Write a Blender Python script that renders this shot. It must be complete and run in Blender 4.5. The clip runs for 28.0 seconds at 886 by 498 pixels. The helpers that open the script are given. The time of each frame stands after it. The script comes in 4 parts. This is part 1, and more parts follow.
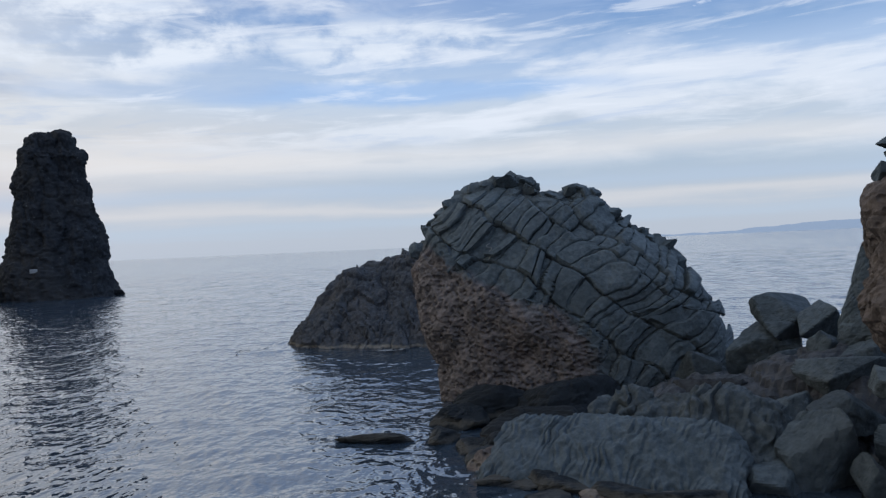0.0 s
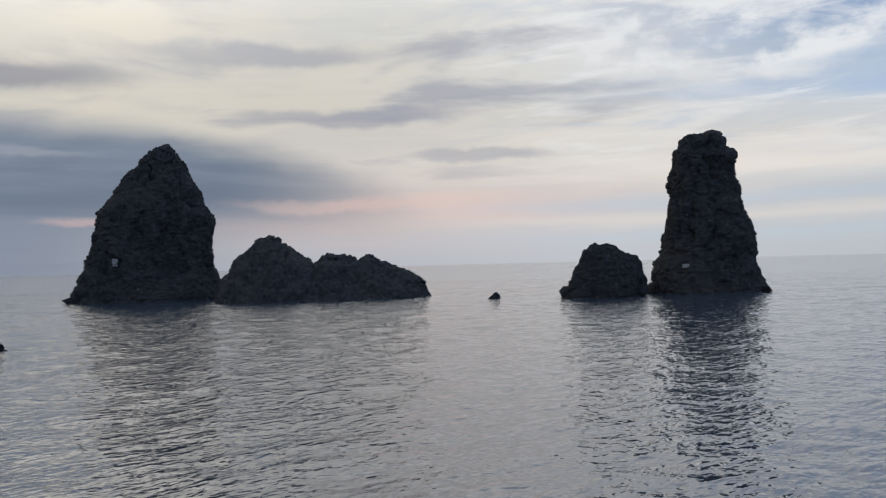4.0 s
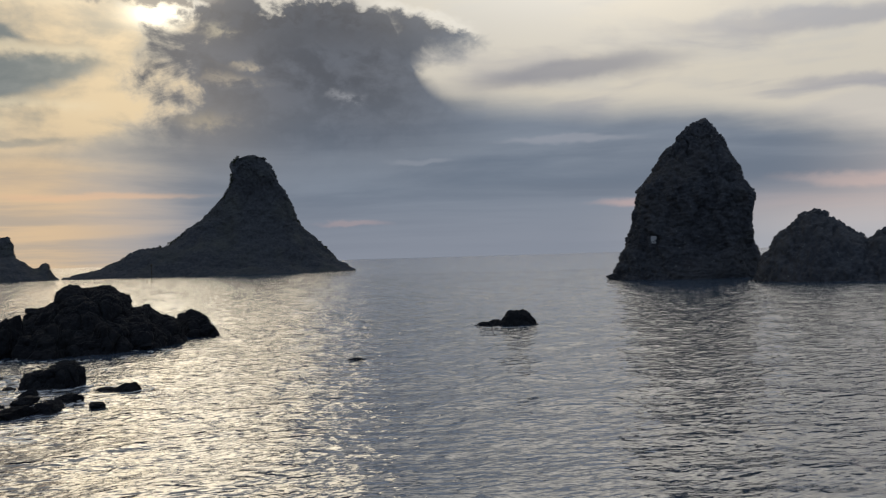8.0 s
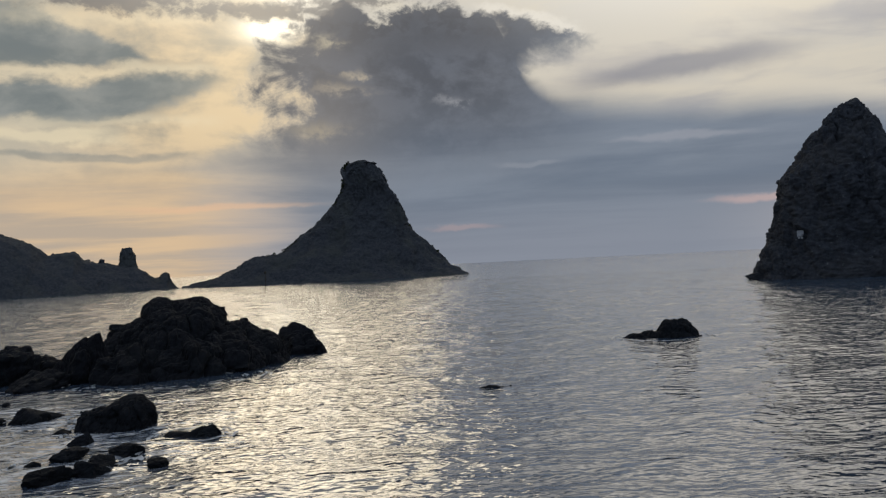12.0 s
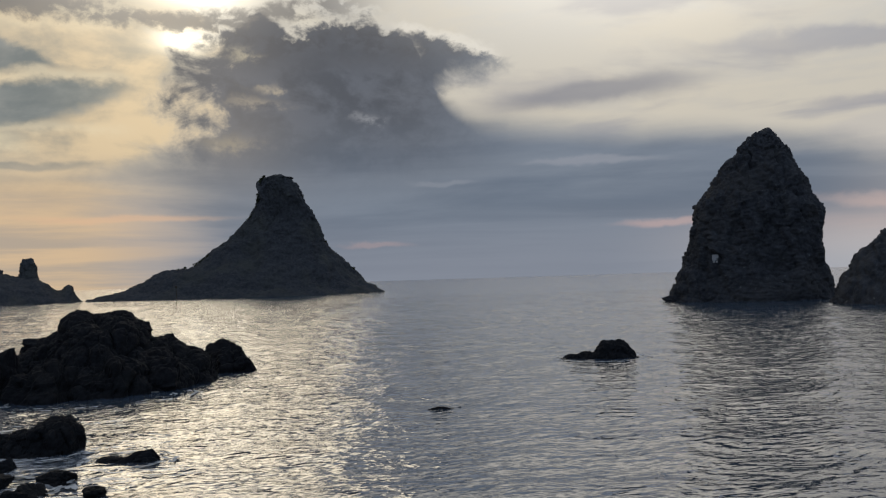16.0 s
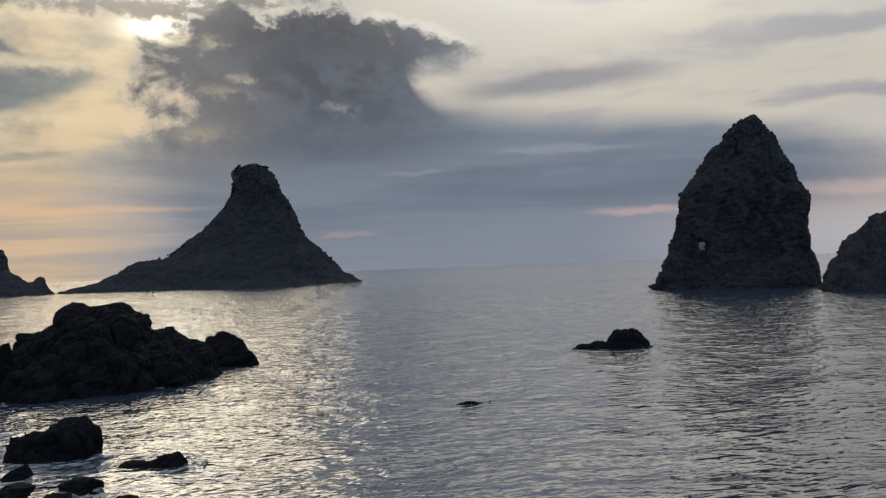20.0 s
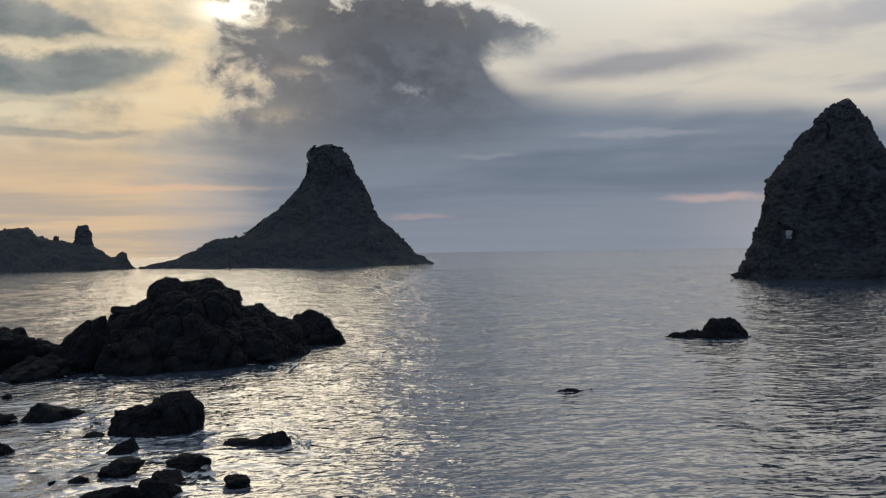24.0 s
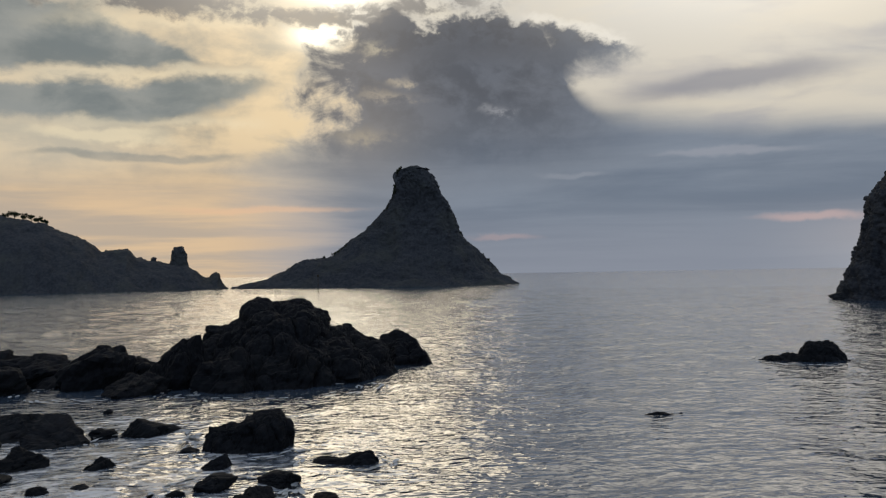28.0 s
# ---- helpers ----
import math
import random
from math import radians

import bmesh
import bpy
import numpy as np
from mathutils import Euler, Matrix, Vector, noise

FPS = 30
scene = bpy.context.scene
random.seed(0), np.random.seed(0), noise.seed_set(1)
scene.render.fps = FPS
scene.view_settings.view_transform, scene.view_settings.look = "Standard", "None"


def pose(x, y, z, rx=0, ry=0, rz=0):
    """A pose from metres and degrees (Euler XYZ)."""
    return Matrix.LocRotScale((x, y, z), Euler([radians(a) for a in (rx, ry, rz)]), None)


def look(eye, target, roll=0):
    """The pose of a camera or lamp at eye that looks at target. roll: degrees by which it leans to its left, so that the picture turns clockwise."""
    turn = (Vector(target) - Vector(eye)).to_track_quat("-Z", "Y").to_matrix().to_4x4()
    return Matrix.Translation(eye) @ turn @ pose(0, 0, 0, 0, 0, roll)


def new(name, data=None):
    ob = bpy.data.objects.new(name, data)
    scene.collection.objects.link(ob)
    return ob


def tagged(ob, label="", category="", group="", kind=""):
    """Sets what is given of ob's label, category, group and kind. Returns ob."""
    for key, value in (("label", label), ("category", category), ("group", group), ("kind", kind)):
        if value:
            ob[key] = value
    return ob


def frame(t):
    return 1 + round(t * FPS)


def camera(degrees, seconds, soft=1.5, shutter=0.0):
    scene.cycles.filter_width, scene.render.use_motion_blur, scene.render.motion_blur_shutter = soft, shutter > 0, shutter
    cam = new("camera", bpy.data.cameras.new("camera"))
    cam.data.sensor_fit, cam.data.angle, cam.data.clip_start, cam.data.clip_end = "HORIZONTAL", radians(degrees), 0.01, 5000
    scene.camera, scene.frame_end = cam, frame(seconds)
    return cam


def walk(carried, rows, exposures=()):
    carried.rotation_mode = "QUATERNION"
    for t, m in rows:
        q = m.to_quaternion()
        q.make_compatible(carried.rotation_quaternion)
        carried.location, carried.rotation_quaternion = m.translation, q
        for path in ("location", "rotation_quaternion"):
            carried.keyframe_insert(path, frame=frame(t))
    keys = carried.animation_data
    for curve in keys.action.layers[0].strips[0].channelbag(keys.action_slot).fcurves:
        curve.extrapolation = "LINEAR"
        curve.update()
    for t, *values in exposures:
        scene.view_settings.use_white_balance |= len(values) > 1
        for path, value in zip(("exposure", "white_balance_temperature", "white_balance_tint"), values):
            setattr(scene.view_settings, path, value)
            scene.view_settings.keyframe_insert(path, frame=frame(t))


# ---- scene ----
PATH = [
    (0.0, -0.00, 0.00, 4.99, 89.75, 2.52, 0.00),
    (0.5, -0.05, 0.09, 5.01, 90.07, 2.37, 2.52),
    (1.0, -0.13, 0.18, 4.98, 90.72, 1.75, 7.20),
    (1.5, -0.27, 0.18, 5.00, 91.31, 1.02, 13.06),
    (2.0, -0.38, 0.08, 5.01, 91.66, 0.34, 19.18),
    (2.5, -0.51, -0.03, 5.00, 91.67, -0.09, 24.98),
    (3.0, -0.60, -0.16, 4.94, 91.51, 0.26, 30.37),
    (3.5, -0.70, -0.17, 5.04, 91.22, 0.94, 35.35),
    (5.5, -0.75, 0.30, 5.03, 90.50, 1.66, 49.42),
    (6.0, -0.80, 0.50, 5.03, 90.40, 1.12, 53.46),
    (6.5, -0.90, 0.95, 5.03, 90.38, 0.90, 58.22),
    (7.0, -1.00, 1.70, 5.03, 90.45, 1.20, 63.27),
    (7.5, -1.50, 2.60, 5.03, 90.46, 1.55, 68.66),
    (8.0, -2.80, 3.40, 5.03, 90.45, 1.70, 73.50),
    (8.5, -5.70, 4.00, 5.03, 90.42, 2.12, 76.94),
    (9.0, -9.70, 4.30, 5.03, 90.43, 2.10, 79.49),
    (9.5, -13.00, 4.42, 5.03, 90.64, 2.20, 80.31),
    (10.0, -14.20, 4.45, 5.03, 90.86, 2.44, 81.18),
    (10.5, -13.10, 4.42, 5.03, 90.82, 2.86, 81.78),
    (11.0, -12.19, 4.36, 4.97, 90.83, 3.13, 81.49),
    (11.5, -12.17, 4.38, 4.98, 90.78, 3.07, 80.98),
    (13.5, -12.53, 3.90, 5.02, 92.11, 2.46, 79.31),
    (14.0, -12.70, 3.76, 5.00, 92.62, 2.51, 78.74),
    (14.5, -12.92, 3.56, 4.99, 92.91, 2.46, 77.92),
    (15.0, -13.14, 3.37, 5.00, 92.89, 2.15, 76.92),
    (15.5, -13.47, 3.28, 4.98, 92.46, 1.94, 75.89),
    (16.0, -13.76, 3.14, 4.98, 91.87, 1.77, 74.96),
    (16.5, -14.02, 2.98, 4.98, 91.25, 1.84, 74.11),
    (17.0, -14.22, 2.87, 4.95, 90.79, 2.29, 73.04),
    (17.5, -14.60, 2.63, 4.97, 90.50, 2.81, 72.01),
    (18.0, -14.94, 2.42, 5.00, 90.55, 3.07, 71.59),
    (18.5, -15.23, 2.28, 5.00, 90.86, 3.21, 71.81),
    (19.0, -15.51, 2.12, 4.99, 91.17, 3.00, 72.47),
    (19.5, -15.75, 1.87, 5.00, 91.28, 2.59, 73.17),
    (20.0, -15.92, 1.63, 5.02, 91.13, 2.13, 73.24),
    (20.5, -16.23, 1.43, 4.99, 90.74, 1.78, 72.51),
    (22.5, -17.01, 0.82, 4.95, 89.57, 1.45, 70.85),
    (23.0, -17.18, 0.80, 4.96, 89.70, 1.23, 73.13),
    (23.5, -17.17, 0.80, 4.98, 89.90, 1.08, 75.70),
    (24.0, -17.19, 0.78, 4.97, 90.17, 0.91, 77.65),
    (24.5, -17.16, 0.81, 5.00, 90.44, 0.94, 78.66),
    (25.0, -17.13, 0.79, 5.00, 90.60, 1.02, 78.88),
    (25.5, -17.15, 0.78, 5.01, 90.66, 1.02, 79.11),
    (26.0, -17.18, 0.77, 5.02, 90.74, 0.95, 79.56),
    (26.5, -17.19, 0.76, 5.00, 90.93, 0.95, 80.27),
    (27.0, -17.20, 0.75, 5.02, 91.15, 0.93, 81.08),
    (27.5, -17.15, 0.77, 5.03, 91.39, 0.93, 82.05),
    (28.0, -17.10, 0.75, 4.99, 91.55, 0.94, 83.10),
]
cam = camera(52.6, 28.0, soft=1.3, shutter=0.2)
LIGHT = [(0.0, .16, 5830, 10), (1.0, .12, 5950, 10), (2.0, .02, 6100, 10), (3.0, .04, 6250, 10), (6.0, .19, 6450, 10), (8.0, .02, 6600, 10), (10.0, .04, 6650, 10), (15.0, -.08, 6600, 10), (20.0, -.06, 6550, 10), (24.0, .03, 6550, 10), (28.0, .04, 6650, 10)]
walk(cam, [(t, pose(x, y, z, rx, ry, rz)) for t, x, y, z, rx, ry, rz in PATH], LIGHT)


# ---- sky, sun ----
class Ex:
    """A value in a node tree, so that sums can be written out plainly."""

    def __init__(self, tree, socket):
        self.tree, self.socket = tree, socket

    def math(self, op, *others, clamp=False):
        n = self.tree.nodes.new("ShaderNodeMath")
        n.operation, n.use_clamp = op, clamp
        for i, v in enumerate((self, *others)):
            if isinstance(v, Ex):
                self.tree.links.new(v.socket, n.inputs[i])
            else:
                n.inputs[i].default_value = v
        return Ex(self.tree, n.outputs[0])

    def __add__(self, o): return self.math("ADD", o)
    def __radd__(self, o): return self.math("ADD", o)
    def __sub__(self, o): return self.math("SUBTRACT", o)
    def __rsub__(self, o): return (self * -1.0) + o
    def __mul__(self, o): return self.math("MULTIPLY", o)
    def __rmul__(self, o): return self.math("MULTIPLY", o)
    def __truediv__(self, o): return self.math("DIVIDE", o)

    def step(self, a, b):
        n = self.tree.nodes.new("ShaderNodeMapRange")
        n.interpolation_type = "SMOOTHSTEP"
        self.tree.links.new(self.socket, n.inputs[0])
        for i, v in ((1, a), (2, b)):
            if isinstance(v, Ex):
                self.tree.links.new(v.socket, n.inputs[i])
            else:
                n.inputs[i].default_value = v
        return Ex(self.tree, n.outputs[0])


def link(tree, value, socket):
    if isinstance(value, Ex):
        tree.links.new(value.socket, socket)
    elif isinstance(value, (tuple, list)) and len(value) == 3 and socket.type == "RGBA":
        socket.default_value = (*value, 1)
    else:
        socket.default_value = value


def mixc(tree, fac, a, b, blend="MIX"):
    n = tree.nodes.new("ShaderNodeMix")
    n.data_type, n.blend_type = "RGBA", blend
    link(tree, fac, n.inputs[0])
    link(tree, a, n.inputs[6])
    link(tree, b, n.inputs[7])
    return Ex(tree, n.outputs[2])


def vec(tree, x, y, z=0.0):
    n = tree.nodes.new("ShaderNodeCombineXYZ")
    for i, v in enumerate((x, y, z)):
        link(tree, v, n.inputs[i])
    return Ex(tree, n.outputs[0])


def fbm(tree, vector, scale, detail=6.0, rough=0.55, distort=0.0, kind=None):
    n = tree.nodes.new("ShaderNodeTexNoise")
    if vector is not None:
        tree.links.new(vector.socket, n.inputs["Vector"])
    n.inputs["Scale"].default_value, n.inputs["Detail"].default_value = scale, detail
    n.inputs["Roughness"].default_value, n.inputs["Distortion"].default_value = rough, distort
    return Ex(tree, n.outputs[0])


def ramp(tree, fac, stops):
    n = tree.nodes.new("ShaderNodeValToRGB")
    tree.links.new(fac.socket, n.inputs[0])
    r = n.color_ramp
    while len(r.elements) < len(stops):
        r.elements.new(0.5)
    for e, (p, c) in zip(r.elements, stops):
        e.position, e.color = p, (*c, 1)
    return Ex(tree, n.outputs[0])


SUN_AZ, SUN_EL = 90.0, 17.0          # degrees, from +y towards -x, and above the sea

world = bpy.data.worlds.new("evening_sky")
scene.world = world
world.use_nodes = True
W = world.node_tree
W.nodes.clear()
co = W.nodes.new("ShaderNodeTexCoord")
sep = W.nodes.new("ShaderNodeSeparateXYZ")
W.links.new(co.outputs["Generated"], sep.inputs[0])
dx, dy, dz = (Ex(W, sep.outputs[i]) for i in range(3))
A = (dx * -1.0).math("ARCTAN2", dy) * 57.29578
E = dz.math("MAXIMUM", 0.0).math("ARCSINE") * 57.29578


def hump(a0, e0, sa, se):
    """A soft round patch of the sky."""
    q = ((A - a0) * (1.0 / sa)).math("POWER", 2.0) + ((E - e0) * (1.0 / se)).math("POWER", 2.0)
    return Ex(W, (q * -1.0).math("EXPONENT").socket)


def patch(lo, hi, soft, value=None):
    v = A if value is None else value
    return v.step(lo - soft, lo + soft) * (1.0 - v.step(hi - soft, hi + soft))


LE = (E + 3.0).math("LOGARITHM", 2.718) * 4.0
flat = vec(W, A * 0.055, LE, 3.0)
streak = fbm(W, flat, 0.95, 7.0, 0.55, 0.35)
streak2 = fbm(W, vec(W, A * 0.075, LE * 1.25, 9.0), 0.9, 6.0, 0.5, 0.25)
fine = fbm(W, vec(W, A * 0.17, E * 0.30, 1.0), 1.6, 7.0, 0.56, 0.2)
puff = fbm(W, vec(W, A * 0.20, E * 0.34, 5.0), 0.9, 8.0, 0.58, 0.25)
rag = fbm(W, vec(W, A * 0.16, E * 0.26, 7.0), 1.25, 7.0, 0.52, 0.15) - 0.5

sky_tex = W.nodes.new("ShaderNodeTexSky")
sky_tex.sky_type, sky_tex.sun_disc = "NISHITA", False
sky_tex.sun_elevation, sky_tex.sun_rotation = radians(SUN_EL), radians(-SUN_AZ)
clear = mixc(W, 1.0, Ex(W, sky_tex.outputs[0]), (0.085, 0.085, 0.085), "MULTIPLY")



def blot(a0, e0, sa, se, lo=.25, hi=.75, ragged=1.0):
    """A cloud patch with torn edges."""
    q_ = ((A + (fine - .5) * 6.0 * ragged - a0) * (1.0 / sa)).math("POWER", 2.0) + ((E + rag * 2.6 * ragged + (fine - .5) * 1.6 * ragged - e0) * (1.0 / se)).math("POWER", 2.0)
    return (q_ * -1.0).math("EXPONENT").step(lo, hi)


lift = (E * (1.0 / 30.0)).math("MINIMUM", 1.0)
blue_side = ramp(W, lift, [(0.0, (.40, .43, .49)), (.07, (.40, .45, .53)), (.18, (.47, .54, .63)), (.26, (.64, .66, .69)), (.31, (.62, .68, .76)), (.37, (.47, .57, .73)), (.43, (.25, .38, .60)), (.53, (.14, .27, .54)), (1.0, (.5, .6, .76))])
warm_side = ramp(W, lift, [(0.0, (.45, .46, .50)), (.08, (.53, .50, .50)), (.2, (.56, .53, .50)), (.34, (.54, .52, .48)), (.55, (.55, .55, .53)), (1.0, (.66, .67, .67))])
col = mixc(W, 0.25, blue_side, clear)
col = mixc(W, A.step(2.0, 48.0), col, warm_side)

# veils: white towards the blue side, cream towards the sun
veil = mixc(W, A.step(8.0, 50.0), (.76, .76, .76), (.62, .58, .50))
open_blue = E.step(11.0, 13.0) * (1.0 - A.step(-4.0, 12.0))
col = mixc(W, (streak * .8 + fine * .2).step(.45, .57) * .72 * E.step(3.5, 7.5) * (1.0 - open_blue * .8), col, veil)
col = mixc(W, hump(22, 5.6, 14, 2.4) * (.40 + streak2.step(.4, .6) * .45), col, (.72, .65, .58))
# blue gaps between the layers
col = mixc(W, blot(2, 9.7, 15, .8, .2, .8, .5) * .65, col, (.31, .46, .69))
col = mixc(W, blot(19, 10.2, 12, .7, .2, .9, .5) * .4, col, (.38, .48, .64))
# white cumulus
heap = puff * .6 + fine * .4
col = mixc(W, (heap + (E - 12.8) * .03).step(.44, .56) * hump(3, 12.6, 7, 1.5).step(.1, .6) * .75, col, (.76, .77, .77))
col = mixc(W, heap.step(.43, .57) * hump(21, 13.2, 9, 2.0).step(.1, .5) * .85, col, (.81, .81, .80))
col = mixc(W, (puff * .5 + fine * .5).step(.575, .62) * hump(-16, 12.9, 10, 1.0).step(.1, .5), col, (.84, .85, .86))
# fine cirrus
cirrus = fbm(W, vec(W, A * .09, E * .75 + A * .03, 13.0), 1.3, 8.0, .6, .5)
thin = E.step(3.5, 8.0) * (1.0 - A.step(28.0, 50.0))
col = mixc(W, cirrus.step(.50, .66) * thin * .5, col, (.79, .79, .79))
col = mixc(W, (1.0 - cirrus).step(.52, .68) * thin * .35, col, (.35, .45, .61))
# pale high veil and cream between the blue and the sunward side
col = mixc(W, hump(27, 13.4, 8, 2.6) * (.40 + heap.step(.42, .58) * .5), col, (.68, .69, .70))
col = mixc(W, hump(38, 7.6, 12, 2.6) * (.15 + streak2.step(.38, .6) * .30), col, (.76, .68, .56))
# grey streaks
col = mixc(W, streak2.step(.50, .64) * patch(27, 75, 8) * E.step(2.0, 7.0) * .65, col, (.27, .29, .36))
col = mixc(W, blot(51, 13.2, 8, .9, .2, .8, .6) * .65, col, (.27, .29, .36))
col = mixc(W, blot(45, 9.4, 9, .6, .2, .8, .6) * .6, col, (.29, .30, .36))
col = mixc(W, blot(37, 6.9, 5, .55, .2, .8, .6) * .55, col, (.32, .33, .38))
# rosy band low down
col = mixc(W, hump(44, 3.4, 14, 1.7) * (0.35 + streak.step(.4, .6) * .5), col, (.74, .53, .45))

def curve(v, pts, full=20.0):
    """A smooth line through points of (v, value)."""
    a0, a1 = pts[0][0], pts[-1][0]
    n = W.nodes.new("ShaderNodeValToRGB")
    link(W, (v - a0) * (1.0 / (a1 - a0)), n.inputs[0])
    r = n.color_ramp
    r.interpolation = "CARDINAL"
    while len(r.elements) < len(pts):
        r.elements.new(0.5)
    for e_, (p_, h_) in zip(r.elements, pts):
        e_.position, e_.color = (p_ - a0) / (a1 - a0), (h_ / full,) * 3 + (1,)
    return Ex(W, n.outputs[0]) * full


def between(v, lo, hi, soft):
    return (v - lo).step(-soft, soft) * (1.0 - (v - hi).step(-soft, soft))


def spot(a0, e0, sa, se):
    """A small torn gap in the cloud."""
    q_ = ((A + small * 5.0 - a0) * (1.0 / sa)).math("POWER", 2.0) + ((E + small * 1.6 + billow * 1.2 - e0) * (1.0 / se)).math("POWER", 2.0)
    return (q_ * -1.0).math("EXPONENT") * (small * 2.0 + .8).math("MINIMUM", 1.0)


billow = fbm(W, vec(W, A * .30, E * .42, 21.0), 1.0, 8.0, .60, .35) - .5
small = fbm(W, vec(W, A * .85, E * 1.15, 23.0), 1.0, 7.0, .62, .25) - .5

# slate bank: low on the blue side, swelling to the dark head of cloud beside the sun
headed = A.step(71.0, 77.0)
top = curve(A + billow * 2.0 + small * 1.2, [(38, 3.0), (42, 4.4), (46, 5.9), (50, 7.0), (56, 8.1), (63.5, 8.9), (70.5, 9.6), (73.4, 10.3), (75.0, 12.0), (76.2, 14.8), (78.9, 16.1), (81.1, 16.0), (84.7, 15.7), (86.1, 16.4), (88.3, 15.6), (90.1, 14.8), (93, 13.6), (100, 12)])
soft = 1.25 - headed * .85
over = E - top + (billow * 4.2 + small * 2.6) * headed + (streak2 - .5) * 2.2 * (1.0 - headed)
body = 1.0 - over.step(soft * -1.0, soft)
tip_top = curve(A, [(69.0, 13.5), (72.8, 14.5), (75.6, 15.3), (78.0, 15.9)])
tip_low = curve(A, [(69.0, 13.7), (72, 13.2), (74.3, 12.5), (75.4, 11.4), (78.0, 9.0)])
tip = patch(70.6, 77.2, 1.4, A + small * 4.0) * (1.0 - (E + small * 2.8 + billow * 1.5 - tip_top).step(-.4, .3)) * (E + small * 1.5 + billow * 3.0 - tip_low).step(-1.3, .9)
hem = curve(E, [(0, 93.4), (1.7, 92.9), (4.5, 92.2), (8, 91.2), (12.2, 90.9), (14.6, 90.2), (18, 89.5)], 100.0)
high = E.step(6.0, 9.5)
beside = A - hem + (billow * 11.5 + small * 3.2) * high + ((streak - .5) * 7.0 + (3.0 - E) * .5) * (1.0 - high)
width = 5.5 - high * 3.8
side = beside.step(width * -1.0, width)
bank = body.math("MAXIMUM", tip) * A.step(36, 54) * (1.0 - side)
bank = bank * (1.0 - (1.0 - E.step(1.0, 4.6)) * (1.0 - A.step(48, 66)) * .8)
slate = mixc(W, streak.step(.34, .66), (.140, .178, .238), (.198, .238, .302))
slate = mixc(W, (1.0 - E.step(0.3, 5.0)) * .7, slate, (.245, .270, .330))
dark_head = mixc(W, (small * .5 + billow * 1.1 + .5).step(.34, .66), (.066, .075, .096), (.110, .124, .155))
slate = mixc(W, (E + billow * 3.0).step(3.5, 11.5) * A.step(67, 78) * .92, slate, dark_head)
slate = mixc(W, (E + billow * 2.5).step(12.5, 15.0) * (small + billow + .5).step(.32, .62) * A.step(70, 75) * .75, slate, (.050, .056, .072))
# warm grey spread through the cloud under the sun
slate = mixc(W, hump(88, 9.5, 4.0, 5.0) * .35, slate, (.30, .27, .24))
# cream in the bay under the cloud's tip
col = mixc(W, hump(68.0, 12.6, 12.0, 3.2) * (.35 + streak.step(.35, .6) * .35), col, (.71, .64, .51))
col = mixc(W, bank * .97, col, slate)
rim = patch(71.2, 77.5, .8) * (E + small * 1.3 - tip_top).step(-.15, .15) * (1.0 - (E + small * 1.3 - tip_top).step(.15, .7))
col = mixc(W, rim * .55, col, (.80, .77, .70))
lined = (((A - 65.2) * (1.0 / 7.5)).math("POWER", 2.0) + ((E + (fine - .5) * 1.0 - 11.3 - (65.8 - A) * .07) * (1.0 / .85)).math("POWER", 2.0))
col = mixc(W, (lined * -1.0).math("EXPONENT").step(.12, .9) * .75, col, (.215, .225, .272))
col = mixc(W, blot(60.6, 2.95, 3.4, .32, .2, .95, .5) * .42, col, (.70, .47, .42))
col = mixc(W, blot(47.0, 3.9, 6.0, .5, .2, .95, .7) * .35, col, (.74, .53, .46))
col = mixc(W, blot(79, 2.2, 2.6, .22, .2, .9, .5) * .35, col, (.50, .36, .35))
col = mixc(W, blot(65.4, 7.1, 5.0, .28, .2, .9, .5) * .40, col, (.36, .37, .42))
col = mixc(W, blot(74.6, 6.0, 2.4, .25, .2, .9, .5) * .30, col, (.34, .36, .41))
for a_, e_, w_, h_, c_, k_ in [(85.8, 12.2, .7, .30, (.56, .48, .36), .6), (86.9, 11.3, 1.5, .25, (.50, .43, .33), .55), (79.7, 10.2, .8, .25, (.36, .37, .40), .6), (88.3, 8.8, 1.6, .5, (.50, .42, .29), .45), (83.4, 16.3, 1.2, .3, (.80, .74, .60), .6), (87.4, 14.2, .8, .3, (.62, .55, .40), .6)]:
    col = mixc(W, spot(a_, e_, w_, h_) * k_, col, c_)

# cream and blue-grey bands low over the open sea, away from the sun
far_side = 1.0 - A.step(26.0, 46.0)
Eb = E + (streak - .5) * 1.6 + (fine - .5) * .5
col = mixc(W, (1.0 - E.step(.2, 5.5)) * far_side * .5, col, (.58, .60, .62))
for mid_e, thick, tint, strength in ((5.7, .75, (.76, .71, .65), .6), (3.6, .5, (.47, .54, .62), .5), (2.5, .5, (.70, .65, .60), .6), (1.5, .45, (.48, .56, .63), .4)):
    band = ((Eb - mid_e) * (1.0 / thick)).math("POWER", 2.0) * -1.0
    col = mixc(W, band.math("EXPONENT") * far_side * strength, col, tint)

# gold round the sun, spilling down to the sea
gold = mixc(W, (streak2 * .55 + fine * .45 + billow * .3).step(.40, .60), (.40, .36, .285), (.73, .575, .37))
low = mixc(W, streak.step(.40, .62), (.47, .39, .31), (.68, .50, .32))
low = mixc(W, (1.0 - A.step(91.0, 98.0)) * .45, low, (.36, .32, .30))
gilt = mixc(W, E.step(4, 9), low, gold)
gilt = mixc(W, A.step(97.0, 106.0) * E.step(5.0, 8.0) * .45, gilt, (.60, .56, .46))
col = mixc(W, side * .97, col, gilt)
